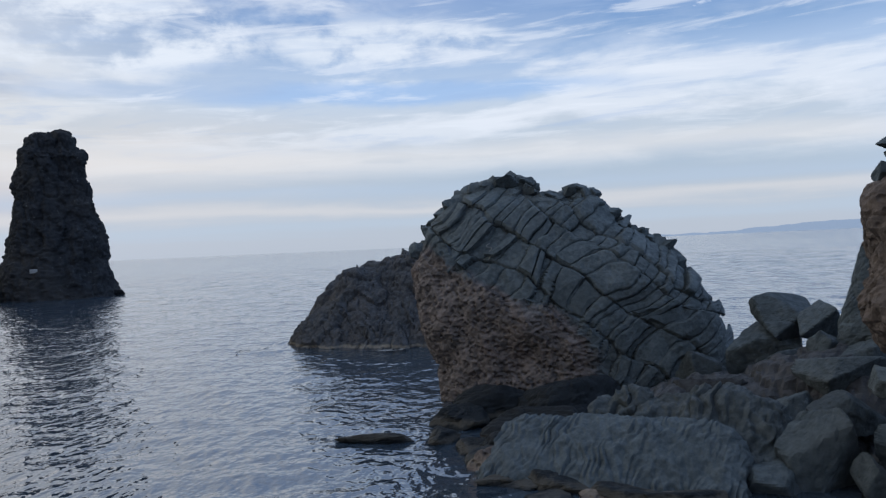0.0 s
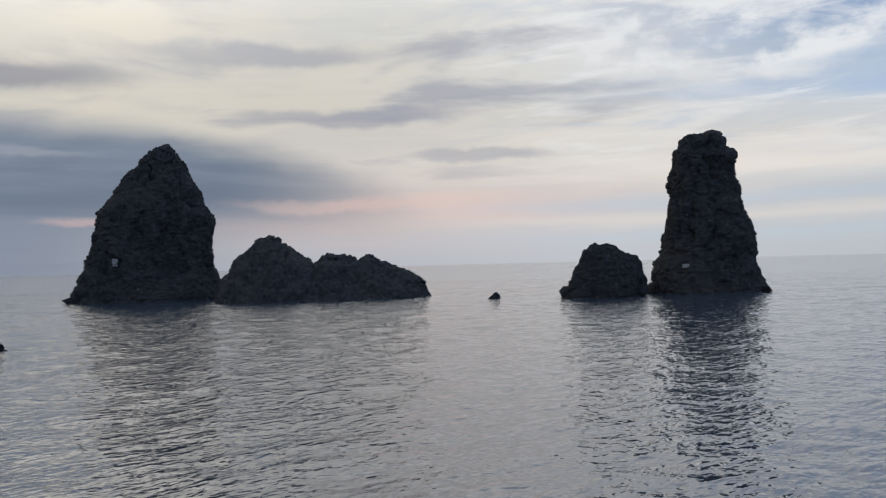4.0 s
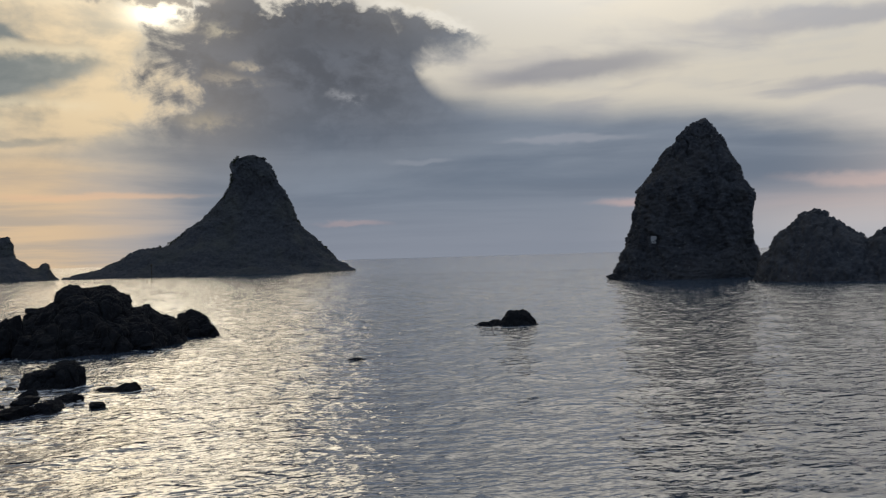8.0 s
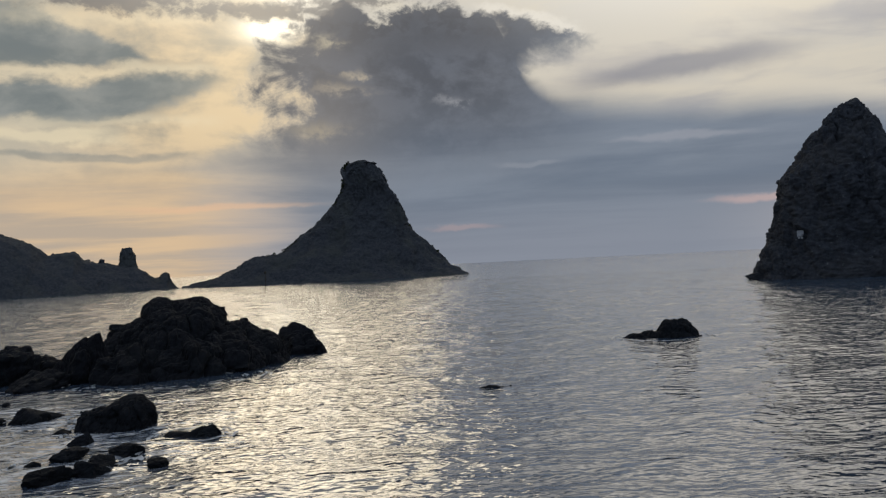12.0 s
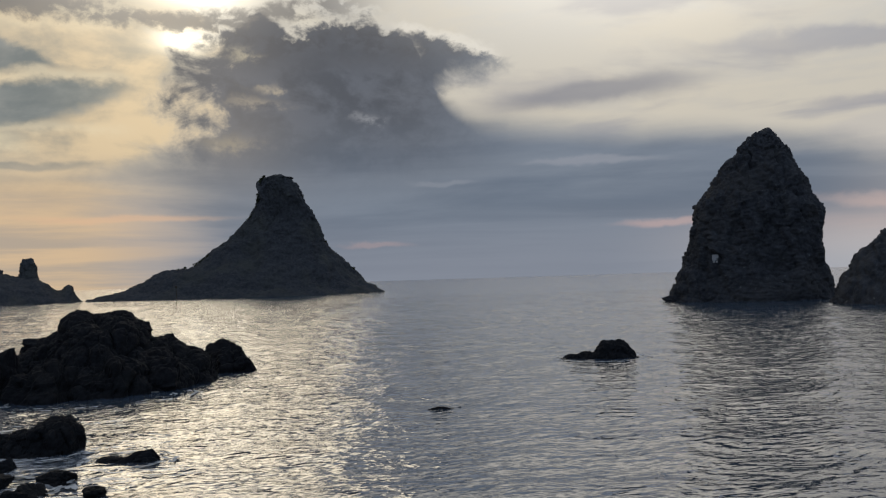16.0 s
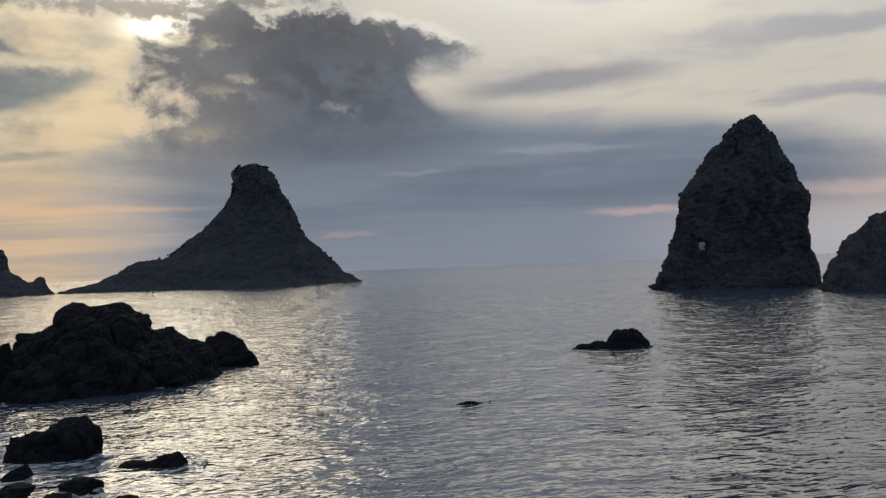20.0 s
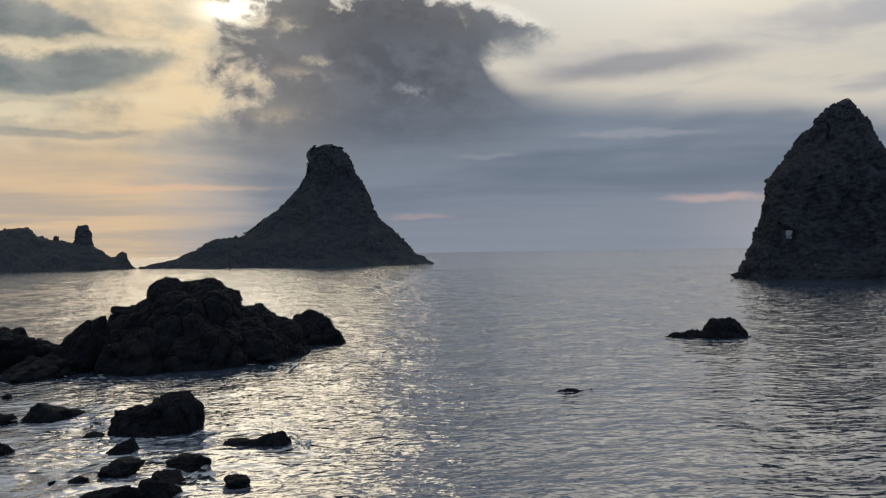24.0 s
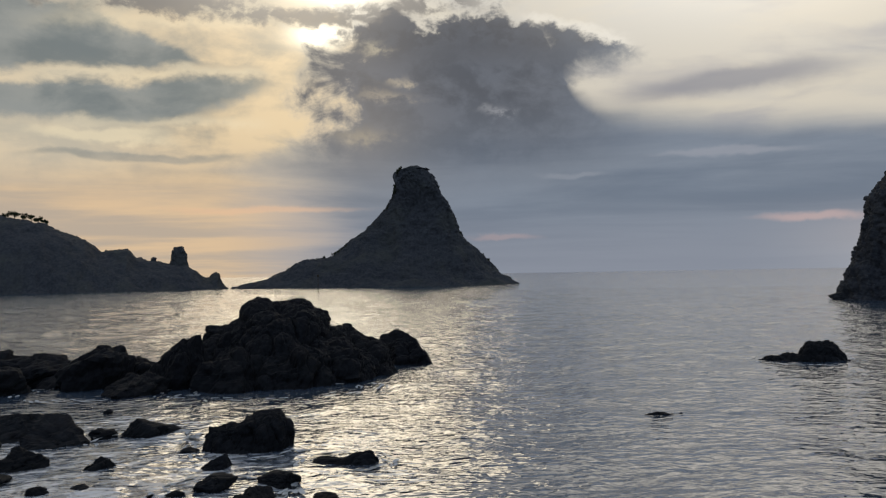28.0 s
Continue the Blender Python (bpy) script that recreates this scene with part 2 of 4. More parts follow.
# teal cloud farther from the sun, in two tongues with bright seams between
teal = mixc(W, (fine * .6 + streak * .4).step(.38, .62), (.150, .182, .196), (.262, .285, .285))
Et = E + (fine - .5) * 1.8 + billow * 1.2 + small * .5
tongue_1 = between(Et, curve(A, [(97.6, 13.1), (99, 12.75), (101, 12.6), (104, 12.4), (114, 12.0)]), curve(A, [(97.6, 13.0), (99, 13.5), (101, 14.6), (104, 15.7), (114, 17.0)]), .35)
tongue_2 = between(Et, curve(A, [(93.4, 12.0), (96, 11.0), (98, 10.2), (100, 9.5), (103, 9.1), (106, 9.4), (114, 9.8)]), curve(A, [(93.4, 12.0), (96, 12.15), (100, 12.0), (104, 11.7), (114, 11.3)]), .38)
col = mixc(W, tongue_1.math("MAXIMUM", tongue_2).math("MAXIMUM", blot(102, 7.4, 7.0, .30, .2, .8, .5) * .55) * A.step(92.5, 95.5) * .92, col, teal)
for mid_e, thick, strength in ((12.35, .30, .55), (15.6, .55, .45), (9.3, .35, .45)):
    seam = ((Et - mid_e + (A - 100.0) * .05) * (1.0 / thick)).math("POWER", 2.0) * -1.0
    col = mixc(W, seam.math("EXPONENT") * (small + .75).math("MINIMUM", 1.0) * A.step(93.0, 96.0) * (1.0 - A.step(104.0, 110.0)) * strength, col, (.80, .70, .50))
col = mixc(W, blot(103.5, 8.5, 4.5, .45, .2, .8, .8) * .65 * A.step(95, 98), col, (.78, .68, .48))
col = mixc(W, blot(94.5, 4.2, 6.5, .30, .2, .9, .5) * .5, col, (.78, .50, .32))
# torn grey band across the sun
across = curve(A, [(78, 17.3), (84, 16.9), (88.3, 16.1), (92, 16.0), (95.2, 16.3), (101.7, 16.6), (112, 17)])
wisp = (1.0 - (E + small * 2.2 + billow * 2.0 - across).math("ABSOLUTE").step(.25, .95)) * patch(80, 112, 3.0) * (small * .7 + fine).step(.34, .50)
col = mixc(W, wisp * .85, col, (.170, .165, .165))
inside = bank * E.step(7.0, 11.0)

# the sun behind thin cloud
cover = 1.0 - (inside.math("MAXIMUM", wisp * .9)) * .94
hot = (hump(89.9, 18.4, 2.8, 1.4) * 2.0 + hump(90.8, 14.9, 1.6, .7) * 1.4) * cover
halo = hump(92.0, 14.0, 5.5, 6.0) * .13 * (cover * .85 + .10)
col = mixc(W, 1.0, col, mixc(W, 1.0, (1.0, .92, .72), vec(W, hot, hot, hot), "MULTIPLY"), "ADD")
col = mixc(W, 1.0, col, mixc(W, 1.0, (1.0, .82, .50), vec(W, halo, halo, halo), "MULTIPLY"), "ADD")
# overhead and behind: plain thin overcast
away_sun = (A - SUN_AZ).math("ABSOLUTE")
away_sun = away_sun.math("MINIMUM", 360.0 - away_sun)
upper = mixc(W, away_sun.step(35.0, 110.0), (.66, .67, .68), (.47, .60, .85))
col = mixc(W, E.step(16.5, 30), col, upper)
# Unseen glow above the sun and two bright patches, added to brighten the water.
glow = hump(93.0, 22.0, 7.0, 5.5) * .65 + hump(62.0, 24.0, 13.0, 7.0) * 1.0 + hump(34.0, 25.0, 14.0, 7.0) * .6
col = mixc(W, 1.0, col, mixc(W, 1.0, (1.0, .90, .74), vec(W, glow, glow, glow), "MULTIPLY"), "ADD")
col = mixc(W, away_sun.step(112.0, 135.0) * (1.0 - E.step(18, 34)), col, (.46, .57, .74))
col = mixc(W, 1.0 - dz.step(-.03, 0.0), col, (.10, .13, .16))

bg = W.nodes.new("ShaderNodeBackground")
W.links.new(col.socket, bg.inputs[0])
bg.inputs[1].default_value = 1.0
wout = W.nodes.new("ShaderNodeOutputWorld")
W.links.new(bg.outputs[0], wout.inputs[0])

sun = new("sun", bpy.data.lights.new("sun", "SUN"))
sun.data.energy, sun.data.angle, sun.data.color = 0.21, radians(20), (1.0, .86, .62)
sun.matrix_world = look((-300, 0, 300 * math.tan(radians(SUN_EL))), (0, 0, 0))


# ---- materials ----
def material(name, rough=0.8, spec=0.3):
    m = bpy.data.materials.new(name)
    m.use_nodes = True
    t = m.node_tree
    b = t.nodes["Principled BSDF"]
    b.inputs["Roughness"].default_value = rough
    b.inputs["Specular IOR Level"].default_value = spec
    return m, t, b


def where(t, kind="Object"):
    n = t.nodes.new("ShaderNodeTexCoord")
    return Ex(t, n.outputs[kind])


def bump(t, b, height, strength, distance, normal=None):
    n = t.nodes.new("ShaderNodeBump")
    n.inputs["Strength"].default_value, n.inputs["Distance"].default_value = strength, distance
    t.links.new(height.socket, n.inputs["Height"])
    if normal is not None:
        t.links.new(normal, n.inputs["Normal"])
    t.links.new(n.outputs[0], b.inputs["Normal"])
    return n.outputs[0]


def rock_material(name, dark, light, rust, scale=1.0, rust_amount=.35, pits=0.0, rough=.88, spec=.15, spots=.35, tide=0.0, guano=0.0):
    m, t, b = material(name, rough, spec)
    g = t.nodes.new("ShaderNodeNewGeometry")
    p = Ex(t, g.outputs["Position"])
    big = fbm(t, p, .35 * scale, 5, .6)
    grain = fbm(t, p, 5.0 * scale, 8, .65)
    mid = fbm(t, p, 1.4 * scale, 7, .62, .4)
    info = t.nodes.new("ShaderNodeObjectInfo")
    c = mixc(t, (grain * .75 + mid * .25).step(.32, .70), dark, light)
    c = mixc(t, big.step(.45, .68) * rust_amount, c, rust)
    lich = fbm(t, p, 2.3 * scale, 9, .7, 1.0)
    c = mixc(t, lich.step(.62, .70) * spots, c, tuple(min(1, v * 1.9 + .005) for v in light))
    tone = Ex(t, info.outputs["Random"]) * .5 + .75
    c = mixc(t, 1.0, c, vec(t, tone, tone, tone), "MULTIPLY")
    if guano:
        c = mixc(t, (fbm(t, p, 1.3, 5, .7) * .6 + grain * .4).step(.60, .66) * guano, c, (.22, .22, .21))
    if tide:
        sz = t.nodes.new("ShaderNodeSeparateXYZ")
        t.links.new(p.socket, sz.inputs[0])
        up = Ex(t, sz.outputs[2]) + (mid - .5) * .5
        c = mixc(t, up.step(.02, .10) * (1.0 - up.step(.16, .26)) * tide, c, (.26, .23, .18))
    t.links.new(c.socket, b.inputs["Base Color"])
    h = grain * .5 + mid
    if pits:
        v = t.nodes.new("ShaderNodeTexVoronoi")
        t.links.new(p.socket, v.inputs["Vector"])
        v.inputs["Scale"].default_value = 4.5 * scale
        h = h + Ex(t, v.outputs[0]).step(.05, .38) * pits
    bump(t, b, h, .8, .09 / scale)
    return m


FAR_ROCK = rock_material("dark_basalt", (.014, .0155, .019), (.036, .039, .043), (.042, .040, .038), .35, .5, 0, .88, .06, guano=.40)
# Islet and headland: the base colour is lightened to carry distance haze.
CONE_ROCK = rock_material("hazy_island_basalt", (.026, .028, .032), (.052, .056, .060), (.052, .054, .045), .2, .5, 0, .88, .06)
GREY_ROCK = rock_material("grey_basalt", (.036, .046, .053), (.080, .096, .106), (.058, .064, .066), 1.0, .4, 0, .88, .15, .15)
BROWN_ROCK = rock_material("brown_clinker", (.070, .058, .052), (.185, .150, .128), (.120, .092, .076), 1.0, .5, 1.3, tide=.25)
# Wet rock, with its backlit silhouette painted in as a near-black base colour.
BACKLIT_WET_ROCK = rock_material("backlit_wet_basalt", (.0040, .0045, .0053), (.011, .012, .0135), (.011, .0115, .0118), 1.0, .4, 0, .75, .04, .1)

SEA, t, b = material("sea_water", .1, .5)
b.inputs["IOR"].default_value = 2.0
g = t.nodes.new("ShaderNodeNewGeometry")
p = Ex(t, g.outputs["Position"])
away = vec(t, -12.0, 2.0, 0.0)
dist = t.nodes.new("ShaderNodeVectorMath")
dist.operation = "DISTANCE"
t.links.new(p.socket, dist.inputs[0])
t.links.new(away.socket, dist.inputs[1])
far_off = Ex(t, dist.outputs["Value"])
mp = t.nodes.new("ShaderNodeMapping")
mp.inputs["Rotation"].default_value = (0, 0, radians(25))
mp.inputs["Scale"].default_value = (1.0, .6, 1.0)
t.links.new(p.socket, mp.inputs["Vector"])
pw = Ex(t, mp.outputs[0])


shal = t.nodes.new("ShaderNodeVectorMath")
shal.operation = "DISTANCE"
t.links.new(p.socket, shal.inputs[0])
shal.inputs[1].default_value = (-41.0, -7.5, 0.0)
wash = (1.0 - (Ex(t, shal.outputs["Value"]) + (fbm(t, p, .25, 3) - .5) * 12.0).step(6.0, 12.0))
froth = (fbm(t, p, .55, 7, .6, 1.2) * .6 + fbm(t, p, 2.4, 6, .6, .8) * .4).step(.43, .58) * wash * .5
t.links.new(mixc(t, froth, (.028, .042, .060), (.66, .67, .67)).socket, b.inputs["Base Color"])
ripple = fbm(t, pw, .3, 0, .5, .3) * .05 + fbm(t, pw, 1.5, 1, .5, .3) * .115 + fbm(t, pw, 2.9, 1, .5, .2) * .068 + fbm(t, pw, 6.5, 1, .5, .2) * .026
swell = fbm(t, pw, .6, 2, .6, .3) * .36 * far_off.step(35.0, 130.0) + fbm(t, pw, .16, 1, .5, .2) * .75 * far_off.step(60.0, 200.0)
bump(t, b, ripple + swell, 1.0, 1.0)
t.links.new((far_off.step(20.0, 300.0) * .03 + .03).socket, b.inputs["Roughness"])



# ---- shape tools ----
def hash3(i, j, k, s):
    h = (i * 374761393 + j * 668265263 + k * 2147483647 + s * 1274126177) & 0xFFFFFFFF
    h = ((h ^ (h >> 13)) * 1274126177) & 0xFFFFFFFF
    h = ((h ^ (h >> 16)) * 2246822519) & 0xFFFFFFFF
    return ((h ^ (h >> 15)) & 0xFFFFFF) / float(0x1000000)


def value_noise(p, s=0):
    i = np.floor(p).astype(np.int64)
    f = p - i
    f = f * f * (3 - 2 * f)
    out = 0
    for a in (0, 1):
        for b_ in (0, 1):
            for c in (0, 1):
                w = np.where(a, f[:, 0], 1 - f[:, 0]) * np.where(b_, f[:, 1], 1 - f[:, 1]) * np.where(c, f[:, 2], 1 - f[:, 2])
                out = out + w * hash3(i[:, 0] + a, i[:, 1] + b_, i[:, 2] + c, s)
    return out - .5


def turbulence(p, octaves=4, s=0, gain=.5):
    out, amp = 0, 1.0
    for o in range(octaves):
        out = out + amp * value_noise(p * 2.0 ** o + 17.3 * o, s + o)
        amp *= gain
    return out


def cells(p, s=0):
    """Nearest and second distance to scattered points, and the nearest one's own random number."""
    i = np.floor(p).astype(np.int64)
    f1, f2, who = np.full(len(p), 9.0), np.full(len(p), 9.0), np.zeros(len(p))
    for a in (-1, 0, 1):
        for b_ in (-1, 0, 1):
            for c in (-1, 0, 1):
                x, y, z = i[:, 0] + a, i[:, 1] + b_, i[:, 2] + c
                q = np.stack([x + hash3(x, y, z, s), y + hash3(x, y, z, s + 1), z + hash3(x, y, z, s + 2)], 1)
                d = np.sqrt(((q - p) ** 2).sum(1))
                near = d < f1
                f2 = np.where(near, f1, np.minimum(f2, d))
                who = np.where(near, hash3(x, y, z, s + 3), who)
                f1 = np.where(near, d, f1)
    return f1, f2, who


def blocky(p, size, amp, s=0, turn=None, crack=.5):
    """Offset of a jointed rock face: each block stands out or back, with open joints."""
    q = p if turn is None else p @ np.array(turn.to_3x3()).T
    q = q / np.array(size)
    q = q + .25 * np.stack([value_noise(q * .9, s + 11), value_noise(q * .9, s + 12), value_noise(q * .9, s + 13)], 1)
    f1, f2, who = cells(q, s)
    return amp * ((who - .5) - crack * np.exp(-(f2 - f1) / .09) + .25 * (.5 - f1))


def lumps(p, size, amp, s=0):
    """Rounded knobs packed side by side, with creases between them, at two sizes."""
    q = p / size + .3 * np.stack([value_noise(p / size * .7, s + 31 + k) for k in range(3)], 1)
    f1, f2, who = cells(q, s)
    g1, g2, whg = cells(q * 2.4, s + 7)
    return amp * ((.75 - f1 ** 1.6) * (.5 + who) - .3 * np.exp(-(f2 - f1) / .07) + .3 * (.7 - g1 ** 1.6) * (.4 + whg))


def mesh_of(name, verts, quads, smooth=False):
    me = bpy.data.meshes.new(name)
    verts, quads = np.asarray(verts, float), np.asarray(quads, np.int32)
    me.vertices.add(len(verts))
    me.vertices.foreach_set("co", verts.ravel())
    me.loops.add(quads.size)
    me.loops.foreach_set("vertex_index", quads.ravel())
    me.polygons.add(len(quads))
    me.polygons.foreach_set("loop_start", np.arange(len(quads), dtype=np.int32) * quads.shape[1])
    me.polygons.foreach_set("use_smooth", np.full(len(quads), smooth))
    me.update(calc_edges=True)
    me.validate()
    return me


def sheet(ny, nx, wrap):
    j, i = np.meshgrid(np.arange(ny - 1), np.arange(nx if wrap else nx - 1), indexing="ij")
    k = (i + 1) % nx
    return np.stack([j * nx + i, j * nx + k, (j + 1) * nx + k, (j + 1) * nx + i], -1).reshape(-1, 4)


def normals(G, wrap):
    """Outward normals of a grid of points."""
    if wrap:
        du = np.roll(G, -1, 1) - np.roll(G, 1, 1)
    else:
        du = np.gradient(G, axis=1)
    dv = np.gradient(G, axis=0)
    n = np.cross(du, dv)
    return n / (np.linalg.norm(n, axis=-1, keepdims=True) + 1e-9)


def stack_mesh(name, rows, depth, seg, rings, rough, block, amp, seed, corner=.8, turn=None, lean=0.0, smooth=False, pits=None):
    """A standing rock: rows of height, left and right edge; depth: its thickness as a share of its width."""
    R = np.array(rows, float)
    z = np.linspace(R[0, 0], R[-1, 0], rings)
    l, r = np.interp(z, R[:, 0], R[:, 1]), np.interp(z, R[:, 0], R[:, 2])
    a = np.linspace(0, 2 * np.pi, seg, endpoint=False)
    ca, sa = np.cos(a), np.sin(a)
    ex, ey = np.sign(ca) * abs(ca) ** corner, np.sign(sa) * abs(sa) ** corner
    half, mid = (r - l) / 2, (r + l) / 2
    G = np.stack([mid[:, None] + half[:, None] * ex, depth * half[:, None] * ey + lean * z[:, None], z[:, None] + 0 * ex], -1)
    for shrink, dz_ in ((.6, .35), (.25, .45), (0.0, .5)):
        last = G[rings - 1]
        c = last.mean(0)
        ring = c + (last - c) * shrink
        ring[:, 2] = z[-1] + dz_ * half[-1] * .45
        G = np.concatenate([G, ring[None]], 0)
    N = normals(G, True)
    N[-1] = (0, 0, 1)
    p = G.reshape(-1, 3)
    warp = p + block * 1.2 * np.stack([turbulence(p / (block * 2), 2, seed + 5 + k) for k in range(3)], 1)
    d = rough * turbulence(p / (block * 3.5), 5, seed) + blocky(warp, (block, block, block * 1.9), amp * .7, seed + 40, turn, .25)
    d = d + blocky(warp, (block * 2.6, block * 2.6, block * 4.5), amp * 1.1, seed + 60, turn, .3)
    d = d + blocky(p, (block * .4,) * 3, amp * .45, seed + 80, turn, .3)
    if pits is not None:
        d = pits(p, d)
    V = p + N.reshape(-1, 3) * d[:, None]
    V[-seg:] = V[-seg:].mean(0)
    return mesh_of(name, V, sheet(len(G), seg, True), smooth)


def ridge_mesh(name, crest, front, back, nu, nv, rough, block, amp, seed, power=2.0, turn=None, sink=.8, smooth=False, knobs=None):
    """A low rock: crest of sideways place and height, sloping to the water in front and behind."""
    K = np.array(crest, float)
    u = np.linspace(K[0, 0], K[-1, 0], nu)
    h = np.interp(u, K[:, 0], K[:, 1])
    s = np.linspace(-1, 1, nv)
    s = np.sign(s) * abs(s) ** .8
    ends = np.sqrt(np.clip(1 - (2 * (u - u[0]) / (u[-1] - u[0]) - 1) ** 2, 0.02, 1))
    y = np.where(s[:, None] < 0, s[:, None] * front * ends, s[:, None] * back * ends)
    zz = (h + sink) * (1 - abs(s[:, None]) ** power) - sink
    G = np.stack([u + 0 * y, y, zz], -1)
    N = normals(G, False)
    N[..., 2] = abs(N[..., 2])
    p = G.reshape(-1, 3)
    warp = p + block * .9 * np.stack([turbulence(p / (block * 2), 2, seed + 5 + k) for k in range(3)], 1)
    d = rough * turbulence(p / (block * 3.5), 5, seed) + blocky(warp, (block, block, block * 1.7), amp * .7, seed + 40, turn, .35) + blocky(warp, (block * 2.4, block * 2.4, block * 3.6), amp * .8, seed + 60, turn, .3) + blocky(p, (block * .4,) * 3, amp * .3, seed + 80, turn, .3)
    if knobs is not None:
        d = d + lumps(p, knobs[0], knobs[1], seed + 90)
    return mesh_of(name, p + N.reshape(-1, 3) * d[:, None], sheet(nv, nu, False), smooth)


def boulder_mesh(name, size, seed, facets=13, seg=48, rough=.05, round_=14.0, flat=0.0, knobs=None):
    """An angular boulder: a ball cut by planes, with worn edges."""
    rng = np.random.RandomState(seed)
    k = np.arange(facets) + .5
    ph, ga = np.arccos(1 - 2 * k / facets), k * 2.39996 + rng.rand() * 6.28
    nrm = np.stack([np.cos(ga) * np.sin(ph), np.sin(ga) * np.sin(ph), np.cos(ph)], 1) + rng.normal(size=(facets, 3)) * .28
    nrm /= np.linalg.norm(nrm, axis=1, keepdims=True)
    cut = rng.uniform(.66, 1.0, facets)
    a = np.linspace(0, 2 * np.pi, seg, endpoint=False)
    e = np.linspace(-np.pi / 2, np.pi / 2, seg // 2 + 1)
    D = np.stack([np.cos(e)[:, None] * np.cos(a), np.cos(e)[:, None] * np.sin(a), np.sin(e)[:, None] + 0 * a], -1).reshape(-1, 3)
    reach = np.clip(D @ nrm.T, .05, None) / cut
    rad = 1.0 / (((reach ** round_).sum(1) + .55 ** round_) ** (1 / round_))
    p = D * rad[:, None]
    rad2 = rough * turbulence(p * 2.6 + seed, 5, seed) + rough * .5 * blocky(p, (.34, .34, .34), 1.0, seed + 5)
    if knobs is not None:
        rad2 = rad2 + lumps(p, knobs[0], knobs[1], seed + 90)
    V = p + D * rad2[:, None]
    lo_, hi_ = V.min(0), V.max(0)
    V = (V - (lo_ + hi_) / 2) / ((hi_ - lo_) / 2) * np.array(size)
    if flat:
        V[:, 2] = np.maximum(V[:, 2], -flat)
    return mesh_of(name, V, sheet(seg // 2 + 1, seg, True))


def part(name, mesh, mat, parent=None, label="", m=None):
    ob = new(name, mesh)
    if mat is not None and not mesh.materials:
        mesh.materials.append(mat)
    if parent is not None:
        ob.parent = parent
    if m is not None:
        ob.matrix_basis = m
    if label:
        ob["label"] = label
    return ob


# ---- sea, shore, distance ----
fine_az = np.radians(np.arange(-36, 116, .25))
wide_az = np.radians(np.linspace(116, 324, 40))
az = np.concatenate([fine_az, wide_az[:-1]])
rings = [.5, 4.0]
while rings[-1] < 260:
    rings.append(rings[-1] + (.5 if rings[-1] < 14 else max(.16, (rings[-1] - 20) * .0048)))
rings = np.array(rings + [320, 420, 600, 900, 1400, 2200, 3400, 4930])
gap = np.gradient(rings)
RR, AA = np.meshgrid(rings, az, indexing="ij")
X, Y = -12 - RR * np.sin(AA), 2 + RR * np.cos(AA)
side_gap = np.where((AA > np.radians(-36)) & (AA < np.radians(115.9)), RR * np.radians(.25), 60.0)
grid_gap = np.maximum(np.maximum(gap[:, None] + 0 * AA, side_gap) , .05)
rng = np.random.RandomState(11)
Z = np.zeros_like(X)
for k in range(72):
    wave = .45 * (6.0 / .45) ** rng.rand()
    head = radians(235) + rng.normal() * .95
    kx, ky = 2 * np.pi / wave * np.cos(head), 2 * np.pi / wave * np.sin(head)
    slope = (.0095 + .0045 * min(1.0, wave / 4.0)) * rng.uniform(.6, 1.3)
    keep = np.clip((wave / grid_gap - 2.5) / 2.0, 0, 1)
    ph = kx * X + ky * Y + rng.uniform(0, 6.28)
    patch_ = .7 + .5 * np.sin(X * .11 * rng.uniform(.6, 1.5) + k) * np.sin(Y * .13 * rng.uniform(.6, 1.5) + 2 * k)
    Z += slope * wave / 6.283 * keep * patch_ * (np.sin(ph) + .25 * np.cos(2 * ph))
V = np.stack([X, Y, Z], -1).reshape(-1, 3)
me = mesh_of("sea", V, sheet(len(rings), len(az), True)[:, ::-1], True)
sea = tagged(part("sea", me, SEA), "calm grey-blue evening sea with small ripples", "sea", kind="structure")

crest = [(-24, .2), (-20, 2.4), (-8, 3.1), (6, 3.0), (12, .3)]
shore = part("shore", ridge_mesh("shore", crest, 12, 9, 90, 50, .4, 1.4, .3, 900, 4.0), GREY_ROCK, m=pose(0, -5, 0))
tagged(shore, "grey basalt shelf of the shore underfoot", "shore", kind="structure")


# ---- the sea stacks ----
def placed(x, y, rz):
    return pose(x, y, 0, 0, 0, rz)


pillar_rows = [(-1.5, -9.2, 8.2), (0, -8.4, 7.5), (3.1, -7.9, 6.8), (4.8, -7.3, 6.3), (6.3, -6.3, 6.4), (7.8, -6.0, 6.1), (10.7, -5.8, 4.9), (12.4, -5.6, 4.6), (15, -4.8, 4.5), (16.4, -4.7, 4.0), (18.8, -4.4, 4.1), (19.3, -4.4, 4.3), (20.2, -4.1, 3.9), (20.6, -3.6, 3.1), (21.7, -3.2, 2.6), (22.3, -2.4, 2.0)]
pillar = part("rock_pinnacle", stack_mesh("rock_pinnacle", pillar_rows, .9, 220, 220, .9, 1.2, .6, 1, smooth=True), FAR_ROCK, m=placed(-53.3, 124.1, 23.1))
tagged(pillar, "tall blunt dark basalt sea stack standing in the sea", "sea stack", "sea stacks off the shore")

small_rows = [(-1.2, -6.6, 6.6), (0, -5.6, 6.1), (2.6, -3.9, 6.0), (4.4, -2.4, 5.4), (5.4, -2.1, 4.9), (6.2, -1.9, 3.4), (6.9, -1.0, 2.0)]
small = part("rock_pinnacle", stack_mesh("rock_pinnacle", small_rows, .85, 150, 100, .8, 1.2, .5, 2, smooth=True), FAR_ROCK, m=placed(-62.4, 108.8, 29.7))
tagged(small, "small rounded dark basalt stack beside the tall one", "sea stack", "sea stacks off the shore")

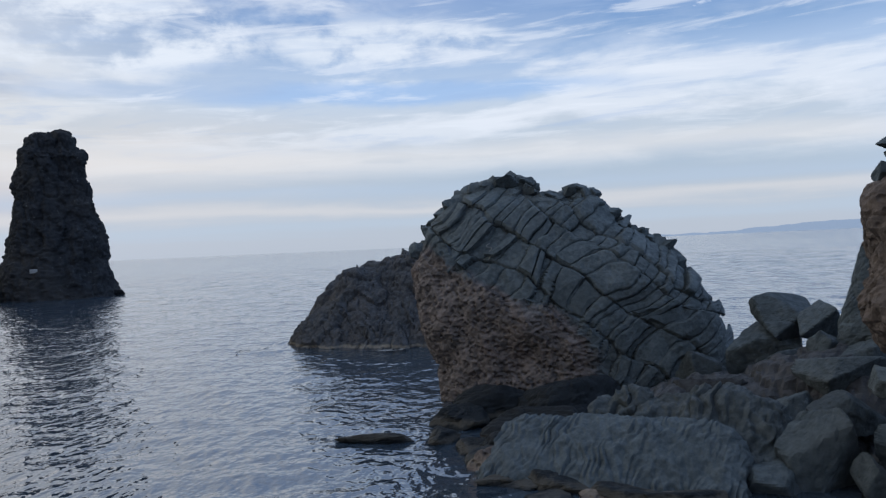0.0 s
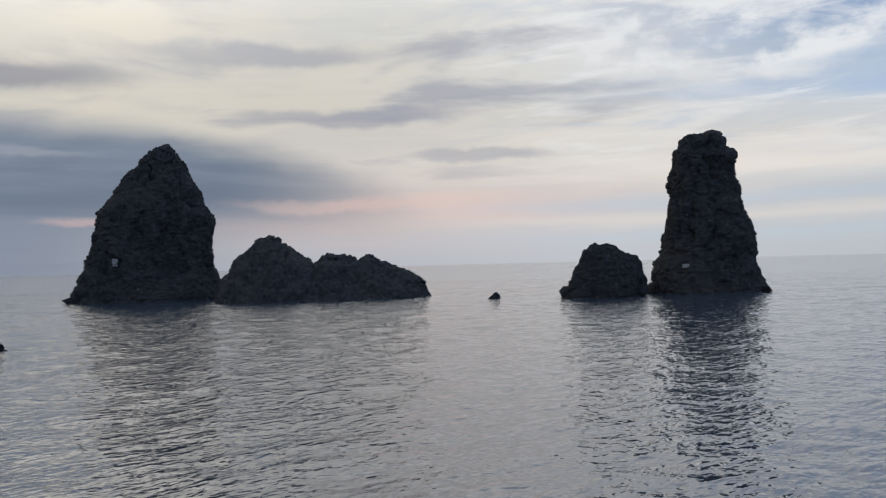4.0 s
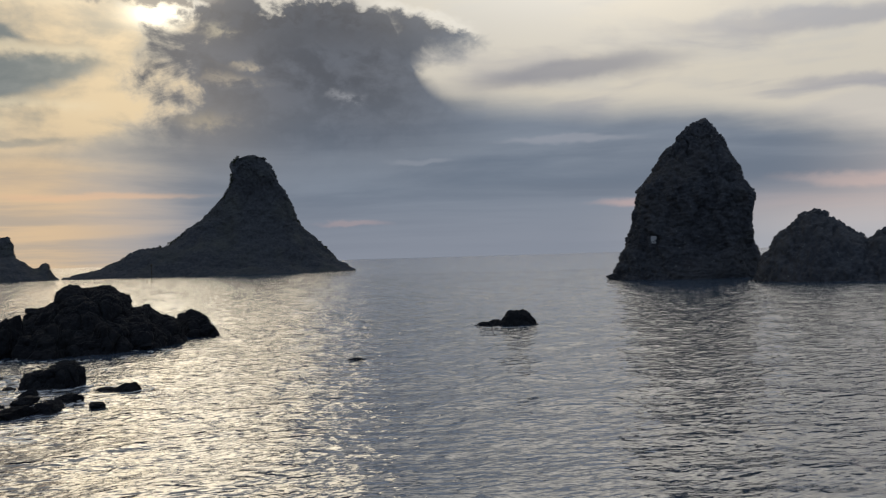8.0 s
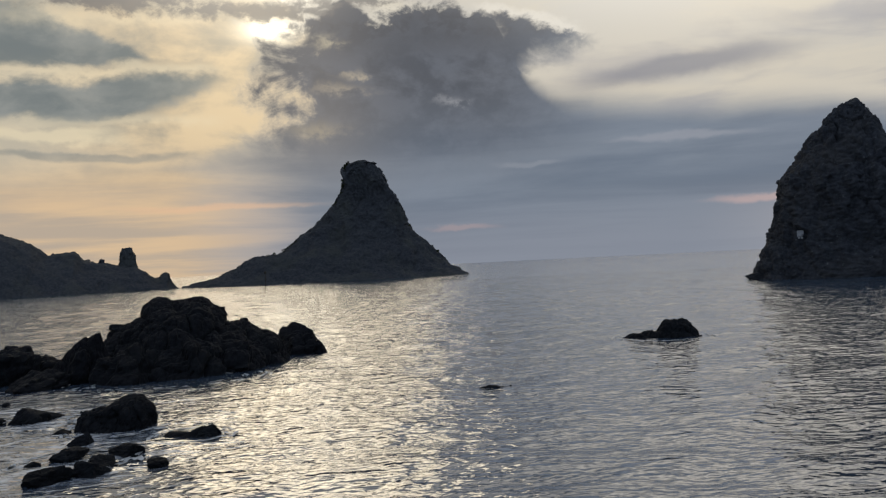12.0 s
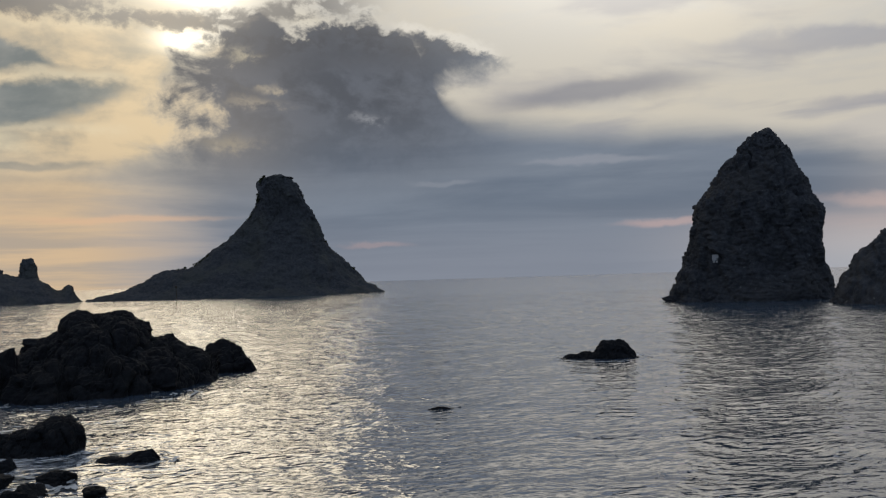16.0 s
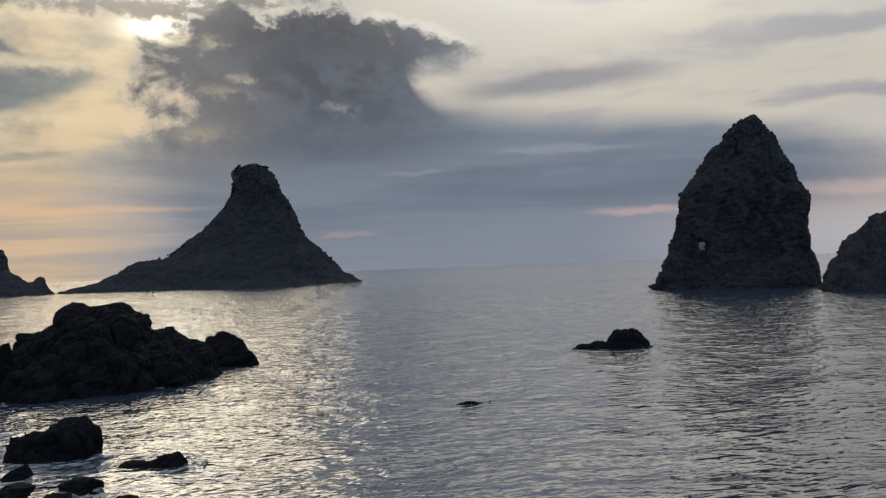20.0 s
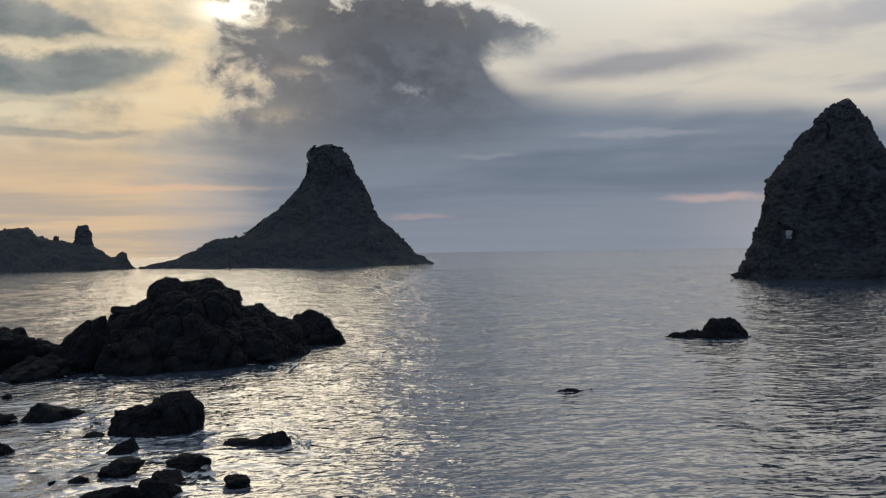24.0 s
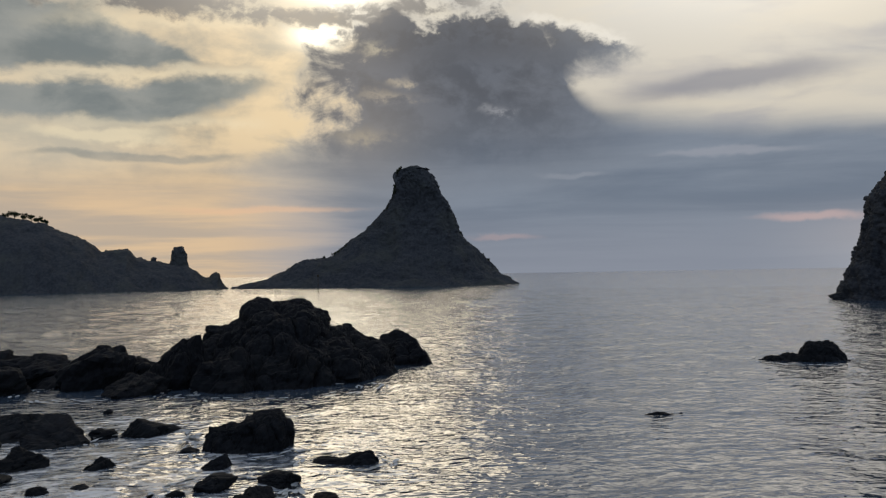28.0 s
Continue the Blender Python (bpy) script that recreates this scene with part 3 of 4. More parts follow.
big_rows = [(-2, -13.2, 14.6), (.4, -11.6, 13.7), (2.1, -10.9, 13.1), (5.7, -9.2, 12.1), (10.4, -8.0, 11.9), (14.2, -7.3, 12.3), (15.5, -7.2, 11.6), (19.5, -4.0, 10.4), (22.2, -2.3, 8.0), (24.8, -.6, 6.8), (26.6, 1.2, 6.0), (27.6, 2.8, 5.3)]
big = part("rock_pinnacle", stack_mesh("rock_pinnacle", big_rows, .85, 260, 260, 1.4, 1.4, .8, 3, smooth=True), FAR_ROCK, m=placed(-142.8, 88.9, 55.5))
tagged(big, "large pointed dark basalt sea stack in silhouette", "sea stack", "sea stacks off the shore")

twin_crest = [(-18.6, -.6), (-17.6, 1.0), (-15.6, 4.8), (-13.6, 7.7), (-11.6, 9.0), (-9.0, 10.3), (-5.4, 8.2), (-1.9, 5.6), (-.4, 6.9), (5.8, 6.6), (7.0, 6.9), (10.7, 5.3), (13.3, 3.6), (15.3, 2.6), (17.2, -.4)]
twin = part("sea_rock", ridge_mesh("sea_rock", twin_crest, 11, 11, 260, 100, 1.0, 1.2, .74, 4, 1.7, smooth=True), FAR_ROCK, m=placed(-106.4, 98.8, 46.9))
tagged(twin, "long double-humped dark basalt rock in the sea", "rock", "sea stacks off the shore")

tiny = part("sea_rock", ridge_mesh("sea_rock", [(-1.6, -.3), (-.5, .35), (.2, 1.0), (.6, .6), (1.1, -.3)], 1.0, 1.0, 30, 20, .15, .4, .15, 5), FAR_ROCK, m=placed(-75.1, 101.5, 36.2))
tagged(tiny, "tiny dark rock just above the water", "rock")

cone_rows = [(-3, -72, 58), (.2, -66, 54), (3.2, -53, 47.5), (9.4, -38.5, 42), (13.2, -25, 38.5), (16.5, -19.5, 33), (25.2, -7.5, 28.3), (34.8, -.2, 23.8), (38, 1.2, 22.0), (42, 1.6, 20.6), (46.5, 1.8, 18.4), (49.4, 4.0, 16.2)]
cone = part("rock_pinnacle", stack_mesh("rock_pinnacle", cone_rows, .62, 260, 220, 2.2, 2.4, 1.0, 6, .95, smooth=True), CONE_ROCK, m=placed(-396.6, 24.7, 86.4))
tagged(cone, "steep cone-shaped rocky islet with a blunt top", "islet", "sea stacks off the shore")

isl_crest = [(-120, 20), (-80, 30), (-55, 29.5), (-39, 27.0), (-36, 24.8), (-25, 20.6), (-19, 15.4), (-9.6, 16.8), (-6.0, 13.2), (1, 11.5), (13, 10.2), (20, 4.9), (22.3, 4.4), (25.2, 6.8), (27, 2.5), (29.5, -.8)]
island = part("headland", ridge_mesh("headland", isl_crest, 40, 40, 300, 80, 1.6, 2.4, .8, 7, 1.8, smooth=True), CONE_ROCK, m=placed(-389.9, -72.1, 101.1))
tagged(island, "dark rocky headland with pinnacles along its spine", "headland")


# ---- pinnacles, scrub and marks on the islets ----
def spire(u, z0, z1, w, seed, host, label):
    rows = [(z0 - 3, -w * .75, w * .75), (z0 + (z1 - z0) * .3, -w * .52, w * .5), (z0 + (z1 - z0) * .75, -w * .46, w * .5), (z1, -w * .30, w * .36)]
    ob = part("pinnacle", stack_mesh("pinnacle", rows, .9, 60, 40, .4, 1.2, .5, seed), CONE_ROCK, host, label, pose(u, 0, 0))
    return ob


spire(10.2, 10, 17.4, 5.6, 200, island, "blunt standing pinnacle")
spire(.6, 11, 13.4, 2.4, 201, island, "small pinnacle")
spire(25.2, 2, 6.2, 3.0, 202, island, "pointed end rock")

SCRUB, t, b = material("dark_scrub", .9, .1)
g = t.nodes.new("ShaderNodeNewGeometry")
c = mixc(t, Ex(t, g.outputs["Random Per Island"]), (.012, .016, .008), (.040, .046, .022))
t.links.new(c.socket, b.inputs["Base Color"])
BARK, t, b = material("bark", .9, .1)
c = mixc(t, fbm(t, where(t), 6.0), (.02, .016, .012), (.05, .04, .03))
t.links.new(c.socket, b.inputs["Base Color"])


def leaf_cloud(name, blobs, count, leaf, seed):
    """Many small leaves scattered through a few uneven clumps."""
    rng = np.random.RandomState(seed)
    V, F = [], []
    for _ in range(count):
        bx, by, bz, br = blobs[rng.randint(len(blobs))]
        d = rng.normal(size=3)
        d = d / np.linalg.norm(d) * br * rng.uniform(.35, 1.05)
        c = np.array((bx, by, bz)) + d * (1, 1, .75)
        a, e = rng.normal(size=3), rng.normal(size=3)
        a /= np.linalg.norm(a)
        e = np.cross(a, e)
        e /= np.linalg.norm(e)
        s = leaf * rng.uniform(.6, 1.3)
        k = len(V)
        V += [c - a * s, c + e * s * .6, c + a * s, c - e * s * .6]
        F.append((k, k + 1, k + 2, k + 3))
    return mesh_of(name, V, F)


def tree(x, y, z, h, seed):
    rng = np.random.RandomState(seed)
    host = tagged(new("tree"), "small dark windswept tree on the headland", "tree", "trees on the headland")
    host.matrix_basis = pose(x, y, z)
    rows = [(-.5, -.22, .22), (h * .3, -.15, .16), (h * .6, -.08, .12), (h * .75, -.04, .06)]
    part("trunk", stack_mesh("trunk", rows, 1.0, 10, 8, .05, .4, .02, seed), BARK, host)
    blobs = [(rng.uniform(-1, 1) * h * .45, rng.uniform(-1, 1) * h * .4, h * rng.uniform(.45, .95), h * rng.uniform(.18, .32)) for _ in range(7)]
    part("crown", leaf_cloud("crown", blobs, 420, .28, seed + 1), SCRUB, host)
    return host


m_isl = placed(-389.9, -72.1, 101.1)
for k, (u, z, h) in enumerate([(-54, 28.6, 3.2), (-50.5, 28.6, 3.8), (-47.5, 28.2, 3.4), (-44.5, 28.0, 3.5), (-42, 27.2, 3.2), (-40, 26.6, 2.6), (-57, 28.8, 3.0)]):
    w = m_isl @ Vector((u, 0, z))
    tree(w.x, w.y, w.z - 1.0, h, 300 + k)

rng = np.random.RandomState(5)
cr = np.array(cone_rows)
blobs = []
for _ in range(130):
    z = rng.uniform(7, 40) if rng.rand() < .8 else rng.uniform(40, 50)
    left = rng.rand() < .75
    u = np.interp(z, cr[:, 0], cr[:, 1 if left else 2])
    blobs.append((u + (.6 if left else -.6), rng.uniform(-3, 3), z + .4, rng.uniform(.5, 1.1)))
scrub = part("scrub", leaf_cloud("scrub", blobs, 5200, .34, 6), SCRUB, m=placed(-396.6, 24.7, 86.4))
tagged(scrub, "low dark scrub growing on the islet's slopes", "scrub", kind="stuff")

from mathutils.bvhtree import BVHTree


def surface(ob, eye, aim):
    """Where a line from eye through aim meets the rock ob."""
    me = ob.data
    tree_ = BVHTree.FromPolygons([v.co for v in me.vertices], [tuple(f.vertices) for f in me.polygons])
    inv = ob.matrix_basis.inverted()
    e, a = inv @ Vector(eye), inv @ Vector(aim)
    hit, nrm, _, _ = tree_.ray_cast(e, (a - e).normalized())
    return (ob.matrix_basis @ hit, ob.matrix_basis.to_3x3() @ nrm) if hit else (Vector(aim), Vector(eye) - Vector(aim))


def box_mesh(name, x, y, z, bevel=.02, jitter=0.0, seed=0):
    """A box with chamfered, slightly uneven edges."""
    bm = bmesh.new()
    bmesh.ops.create_cube(bm, size=1.0)
    r = random.Random(seed)
    for v in bm.verts:
        v.co = Vector((v.co.x * x * (1 + r.uniform(-jitter, jitter)), v.co.y * y * (1 + r.uniform(-jitter, jitter)), v.co.z * z * (1 + r.uniform(-jitter, jitter))))
    if bevel:
        bmesh.ops.bevel(bm, geom=list(bm.edges), offset=bevel, segments=1, affect="EDGES")
    me = bpy.data.meshes.new(name)
    bm.to_mesh(me)
    bm.free()
    return me


BOARD, t, b = material("weathered_white_board", .6, .3)
c = mixc(t, fbm(t, where(t), 4.0, 6), (.16, .165, .17), (.28, .285, .29))
t.links.new(c.socket, b.inputs["Base Color"])
STEEL, t, b = material("galvanised_steel", .45, .5)
b.inputs["Metallic"].default_value = .8
c = mixc(t, fbm(t, where(t), 9.0, 6), (.22, .23, .24), (.36, .37, .38))
t.links.new(c.socket, b.inputs["Base Color"])


def facing(place, eye, push):
    d = (Vector(eye) - place)
    d.z = 0
    d.normalize()
    at = place + d * push
    return pose(at.x, at.y, at.z, 0, 0, math.degrees(math.atan2(d.x, -d.y)))


def notice(rock, eye, aim, w, h, label, feet):
    hit, _ = surface(rock, eye, aim)
    host = tagged(new("notice_board"), label, "notice board")
    host.matrix_basis = facing(hit, eye, .5)
    part("panel", box_mesh("panel", w, .06, h, .01), BOARD, host)
    part("frame", box_mesh("frame", w + .12, .04, h + .12, .01), STEEL, host, "steel frame", pose(0, .06, 0))
    for s in (-1, 1):
        part("bracket", box_mesh("bracket", .08, 1.2, .08, .01), STEEL, host, "steel bracket", pose(s * w * .35, .65, 0))
        if feet:
            part("plate", box_mesh("plate", .3, .05, .28, .01), BOARD, host, "small white plate", pose(s * w * .26, 0, -h * .5 - .26))


notice(big, (-15.9, 1.6, 5.0), (-138.5, 81.0, 6.9), .8, .8, "weathered white notice board on the rock face", True)
notice(pillar, (-.4, .1, 5.0), (-54.2, 118.4, 3.9), .8, .4, "small white notice board on the tall rock", False)

pole = tagged(new("marker_pole"), "thin dark marker pole standing in the sea", "marker pole")
pole.matrix_basis = pose(-280, -4, 0)
part("mast", stack_mesh("mast", [(-1.5, -.14, .14), (4.6, -.09, .09)], 1.0, 10, 6, 0, 1, 0, 1), BARK, pole)
part("topmark", stack_mesh("topmark", [(4.4, -.05, .05), (4.6, -.3, .3), (5.1, -.3, .3), (5.3, -.05, .05)], 1.0, 10, 8, 0, 1, 0, 1), BARK, pole)

# ledges and knobs that stand out from the tall rocks
def knob(host, u, v, z, size, seed, name="ledge"):
    part(name, boulder_mesh(name, size, seed, 12, 40, .12), FAR_ROCK, host, m=pose(u, v, z, 0, 0, 17 * seed))


for u, v, z, sz, nm in [(11.6, 0, 14.0, (1.3, 2.0, 1.3), "overhang"), (-10.6, -3, .3, (2.4, 2.6, .9), "ledge"), (10.8, -5, .2, (2.6, 2.4, 1.0), "ledge"), (4.3, 0, 27.0, (1.5, 1.5, .9), "summit_block")]:
    knob(big, u, v, z, sz, 700 + int(10 * u), nm)
for u, v, z, sz, nm in [(.6, 0, 22.5, (1.0, 1.1, .8), "summit_block"), (2.9, -.6, 19.3, (.7, 1.2, .9), "overhang"), (5.4, -2, 6.6, (.9, 1.6, 1.3), "overhang"), (-7.4, -2, .6, (1.4, 1.8, 1.2), "ledge"), (6.6, -2.5, .4, (1.5, 1.8, 1.0), "ledge")]:
    knob(pillar, u, v, z, sz, 720 + int(10 * u), nm)
for u, v, z, sz, nm in [(.6, 0, 6.7, (1.4, 1.4, .6), "summit_block"), (-4.4, -1, .6, (1.1, 1.4, 1.0), "ledge"), (5.0, -1.5, .8, (1.1, 1.5, 1.1), "ledge")]:
    knob(small, u, v, z, sz, 740 + int(10 * u), nm)
for u, v, z, sz, nm in [(7.0, 0, 6.4, (.9, 1.0, .6), "summit_block"), (-8.6, 0, 9.4, (1.3, 1.3, .7), "summit_block"), (15.2, -.5, 2.4, (1.0, 1.3, .8), "ledge"), (1.5, -.5, 6.3, (1.6, 1.4, .6), "summit_block")]:
    knob(twin, u, v, z, sz, 760 + int(10 * u), nm)
for u, v, z, sz, nm in [(10.2, 0, 49.2, (5.6, 5, 1.4), "summit_block"), (36.0, -2, 11.4, (3.0, 3.5, 1.8), "ledge"), (3.6, -1, 45.2, (2.2, 3.0, 3.4), "overhang")]:
    part(nm, boulder_mesh(nm, sz, 780 + int(u), 12, 48, .1), CONE_ROCK, cone, m=pose(u, v, z, 0, 0, 30))

# ---- the near outcrop and its boulders ----
nr_crest = [(-3.9, -.4), (-3.5, 1.3), (-3.2, 2.0), (-2.6, 2.5), (-1.2, 2.85), (-1.0, 3.4), (-.2, 3.75), (1.5, 3.75), (2.35, 3.3), (2.9, 2.55), (3.5, 2.2), (5.1, 1.75), (5.7, 1.2), (6.1, -.4)]
outcrop = part("rock_outcrop", ridge_mesh("rock_outcrop", nr_crest, 7.0, 5, 300, 150, .6, .6, .22, 20, 2.3, knobs=(1.4, .46)), BACKLIT_WET_ROCK, m=pose(-64.0, -2.5, -.28, 0, 0, 93.9))
tagged(outcrop, "black lumpy basalt outcrop in shallow water against the light", "rock outcrop")
awash = ridge_mesh("rock_ledge", [(-2.6, -.2), (-1.9, .12), (-1.0, .30), (-.35, .36), (-.1, .72), (.2, .95), (.7, 1.02), (1.4, .95), (1.75, .55), (2.1, .1), (2.7, -.2)], 1.1, 1.0, 90, 50, .15, .4, .12, 23, 2.2, sink=.3, knobs=(.5, .12))
tagged(part("rock_ledge", awash, BACKLIT_WET_ROCK, m=placed(-62.6, 25.7, 61.2)), "small black rock with a low ledge, awash in open water", "rock")


def sea_rock(x, y, rz, size, seed, label="wet boulder in the shallows, coloured near black as against the light", up=.05, mat=BACKLIT_WET_ROCK, rough=.12, facets=11, knobs=None, round_=26.0):
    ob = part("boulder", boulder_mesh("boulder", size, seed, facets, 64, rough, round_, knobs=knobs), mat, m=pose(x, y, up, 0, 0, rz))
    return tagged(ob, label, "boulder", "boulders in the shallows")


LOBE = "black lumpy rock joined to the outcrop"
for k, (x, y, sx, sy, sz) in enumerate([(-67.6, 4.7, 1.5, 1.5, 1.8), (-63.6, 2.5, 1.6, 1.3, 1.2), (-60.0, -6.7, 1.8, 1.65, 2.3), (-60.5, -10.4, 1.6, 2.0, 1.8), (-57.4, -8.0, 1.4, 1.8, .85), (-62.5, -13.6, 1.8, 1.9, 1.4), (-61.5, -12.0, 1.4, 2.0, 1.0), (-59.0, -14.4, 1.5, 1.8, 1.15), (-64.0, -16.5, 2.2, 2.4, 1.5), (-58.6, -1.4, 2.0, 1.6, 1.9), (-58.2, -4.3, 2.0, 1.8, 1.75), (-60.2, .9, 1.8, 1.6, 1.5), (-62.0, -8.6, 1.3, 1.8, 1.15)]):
    ob = part("lobe", boulder_mesh("lobe", (sx, sy, sz), 400 + k, 11, 64, .16, 20.0, knobs=(.6, .20)), BACKLIT_WET_ROCK, outcrop, LOBE if k else "black knobbly rock at the tip", outcrop.matrix_basis.inverted() @ pose(x, y, .05, 0, 0, 20 * k))
nk = np.array(nr_crest)
for k, (u, w, h) in enumerate([(-3.3, .5, .4), (-3.0, .6, .4), (-2.9, .5, .45), (-2.6, .7, .5), (-1.5, .65, .5), (-.75, .6, .45), (-.1, .6, .4), (.5, .8, .35), (1.1, .6, .5), (1.75, .55, .4), (2.4, .6, .5), (3.2, .7, .4), (4.1, .7, .45), (5.0, .6, .4), (-2.0, .7, .6), (.2, .9, .7), (3.0, .9, .6), (-3.0, .9, .6)]):
    low = k > 13
    top_ = float(np.interp(u, nk[:, 0], nk[:, 1]))
    part("knob", boulder_mesh("knob", (w, w * .9, h), 480 + k, 10, 36, .16, 26.0, knobs=(.6, .2)), BACKLIT_WET_ROCK, outcrop, m=pose(u, (-2.2 if low else -.15), top_ * (.72 if low else 1.0) - h * .30, 0, 0, 50 * k))

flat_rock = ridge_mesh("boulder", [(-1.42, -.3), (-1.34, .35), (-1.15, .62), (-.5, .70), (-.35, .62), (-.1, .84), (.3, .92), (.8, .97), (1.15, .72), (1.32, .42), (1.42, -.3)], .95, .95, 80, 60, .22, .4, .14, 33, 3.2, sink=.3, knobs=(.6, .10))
tagged(part("boulder", flat_rock, BACKLIT_WET_ROCK, m=placed(-43.9, -1.75, 93)), "large dark flat-topped boulder standing in the shallows", "boulder", "boulders in the shallows")
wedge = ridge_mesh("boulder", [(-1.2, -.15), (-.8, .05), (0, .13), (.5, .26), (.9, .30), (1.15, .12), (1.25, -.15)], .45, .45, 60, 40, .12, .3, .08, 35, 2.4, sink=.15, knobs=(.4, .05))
tagged(part("boulder", wedge, BACKLIT_WET_ROCK, m=placed(-41.1, .75, 97)), "long low dark rock just above the water", "boulder", "boulders in the shallows")
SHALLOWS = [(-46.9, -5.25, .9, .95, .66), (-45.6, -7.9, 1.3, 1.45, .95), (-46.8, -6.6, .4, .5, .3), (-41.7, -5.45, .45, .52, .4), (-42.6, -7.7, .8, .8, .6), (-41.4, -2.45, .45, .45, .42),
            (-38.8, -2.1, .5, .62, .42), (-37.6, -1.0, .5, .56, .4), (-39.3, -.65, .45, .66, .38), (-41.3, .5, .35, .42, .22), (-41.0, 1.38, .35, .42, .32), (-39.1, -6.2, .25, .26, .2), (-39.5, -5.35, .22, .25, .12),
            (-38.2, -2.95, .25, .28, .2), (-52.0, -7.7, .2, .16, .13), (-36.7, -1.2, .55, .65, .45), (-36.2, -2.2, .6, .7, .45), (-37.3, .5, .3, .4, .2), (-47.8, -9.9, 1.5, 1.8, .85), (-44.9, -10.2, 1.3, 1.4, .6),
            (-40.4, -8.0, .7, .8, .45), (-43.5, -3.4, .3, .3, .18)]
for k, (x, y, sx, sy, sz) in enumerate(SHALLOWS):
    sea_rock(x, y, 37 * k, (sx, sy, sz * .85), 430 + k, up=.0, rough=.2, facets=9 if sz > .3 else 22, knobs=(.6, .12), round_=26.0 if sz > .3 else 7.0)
FOAM, t, b = material("sea_foam", .9, .2)
c = mixc(t, fbm(t, where(t), 3.0, 6), (.20, .215, .22), (.38, .39, .39))
t.links.new(c.socket, b.inputs["Base Color"])
rng = np.random.RandomState(8)
FV, FF = [], []
for x, y, rx, ry, n_ in [(-62.6, 25.7, 2.4, 2.4, 60), (-43.8, -1.8, 1.5, 1.6, 70), (-75.1, 101.5, 3.0, 2.2, 40), (-45.9, -5.2, 1.3, 1.4, 50), (-4.4, 45.5, 5.2, 2.0, 90), (-38.5, -1.8, 1.3, 1.4, 60), (-41.2, .9, 1.2, 1.2, 50), (-58.5, -8.5, 3.2, 3.8, 90), (-57.0, -2.5, 2.5, 4.5, 90)]:
    for _ in range(n_):
        a, k_ = rng.uniform(0, 6.283), rng.uniform(.92, 1.25)
        cx, cy, s, st = x + rx * k_ * math.cos(a), y + ry * k_ * math.sin(a), rng.uniform(.04, .16), rng.uniform(1.2, 3.5)
        d = a + 1.57 + rng.uniform(-.5, .5)
        k = len(FV)
        for j in range(6):
            b_ = j * 1.0472
            lx, ly = s * st * math.cos(b_) * rng.uniform(.7, 1.2), s * .6 * math.sin(b_) * rng.uniform(.7, 1.2)
            FV.append((cx + lx * math.cos(d) - ly * math.sin(d), cy + lx * math.sin(d) + ly * math.cos(d), .035))
        FF.append(tuple(range(k, k + 6)))
me = bpy.data.meshes.new("foam")
me.from_pydata(FV, [], FF)
tagged(part("foam", me, FOAM), "thin flecks of white foam round the rocks", "foam", kind="stuff")
awash_rock = ridge_mesh("boulder", [(-1.0, -.12), (-.5, .05), (.1, .10), (.5, .04), (.75, .09), (1.0, -.12)], .3, .3, 50, 24, .10, .25, .05, 470, 2.0, sink=.12)
tagged(part("boulder", awash_rock, BACKLIT_WET_ROCK, m=pose(-47.2, 11.9, -.045, 0, 0, 80)), "low rock awash with a swirl of water over it", "boulder", "boulders in the shallows")


# ---- the columnar rock ----
CLIFF_ROCK, t, b = material("columnar_basalt_and_clinker", .85, .25)
ob_co = where(t)
sp = t.nodes.new("ShaderNodeSeparateXYZ")
t.links.new(ob_co.socket, sp.inputs[0])
ux, uz = Ex(t, sp.outputs[0]), Ex(t, sp.outputs[2])
n1, n2, n3 = fbm(t, ob_co, .8, 5), fbm(t, ob_co, 6.0, 8, .65), fbm(t, ob_co, 2.0, 7, .6, .5)
line = uz + (ux + 4.8) * .54 + (n1 - .5) * 1.6 + (n3 - .5) * .8
brown = (1.0 - line.step(4.7, 5.1)) * (1.0 - (ux + (n1 - .5) * 1.5).step(.2, 1.0))
grey = mixc(t, (n2 * .6 + n3 * .4).step(.36, .64), (.044, .056, .063), (.094, .112, .121))
clink = mixc(t, (n2 * .6 + n3 * .4).step(.34, .66), (.050, .046, .046), (.175, .148, .136))
clink = mixc(t, n1.step(.5, .65) * .5, clink, (.120, .094, .084))
t.links.new(mixc(t, brown, grey, clink).socket, b.inputs["Base Color"])
v = t.nodes.new("ShaderNodeTexVoronoi")
t.links.new(ob_co.socket, v.inputs["Vector"])
v.inputs["Scale"].default_value = 5.0
bump(t, b, n2 * .5 + n3 + Ex(t, v.outputs[0]).step(.05, .4) * brown * 1.3, .8, .07)

COLUMN, t, b = material("grey_column_basalt", .82, .25)
g = t.nodes.new("ShaderNodeNewGeometry")
p = Ex(t, g.outputs["Position"])
info = t.nodes.new("ShaderNodeObjectInfo")
n2, n3 = fbm(t, p, 7.0, 8, .65), fbm(t, p, 1.7, 6, .6, .4)
c = mixc(t, (n2 * .7 + n3 * .3).step(.32, .68), (.044, .056, .063), (.094, .112, .121))
tone = Ex(t, info.outputs["Random"]) * .30 + .85
c = mixc(t, 1.0, c, vec(t, tone, tone, tone), "MULTIPLY")
t.links.new(c.socket, b.inputs["Base Color"])
bump(t, b, n2 * .5 + n3, .7, .06)


def is_brown(p):
    return (p[:, 2] + (p[:, 0] + 4.8) * .54 + .8 * turbulence(p * .8, 3, 77) < 4.9) & (p[:, 0] < .6)


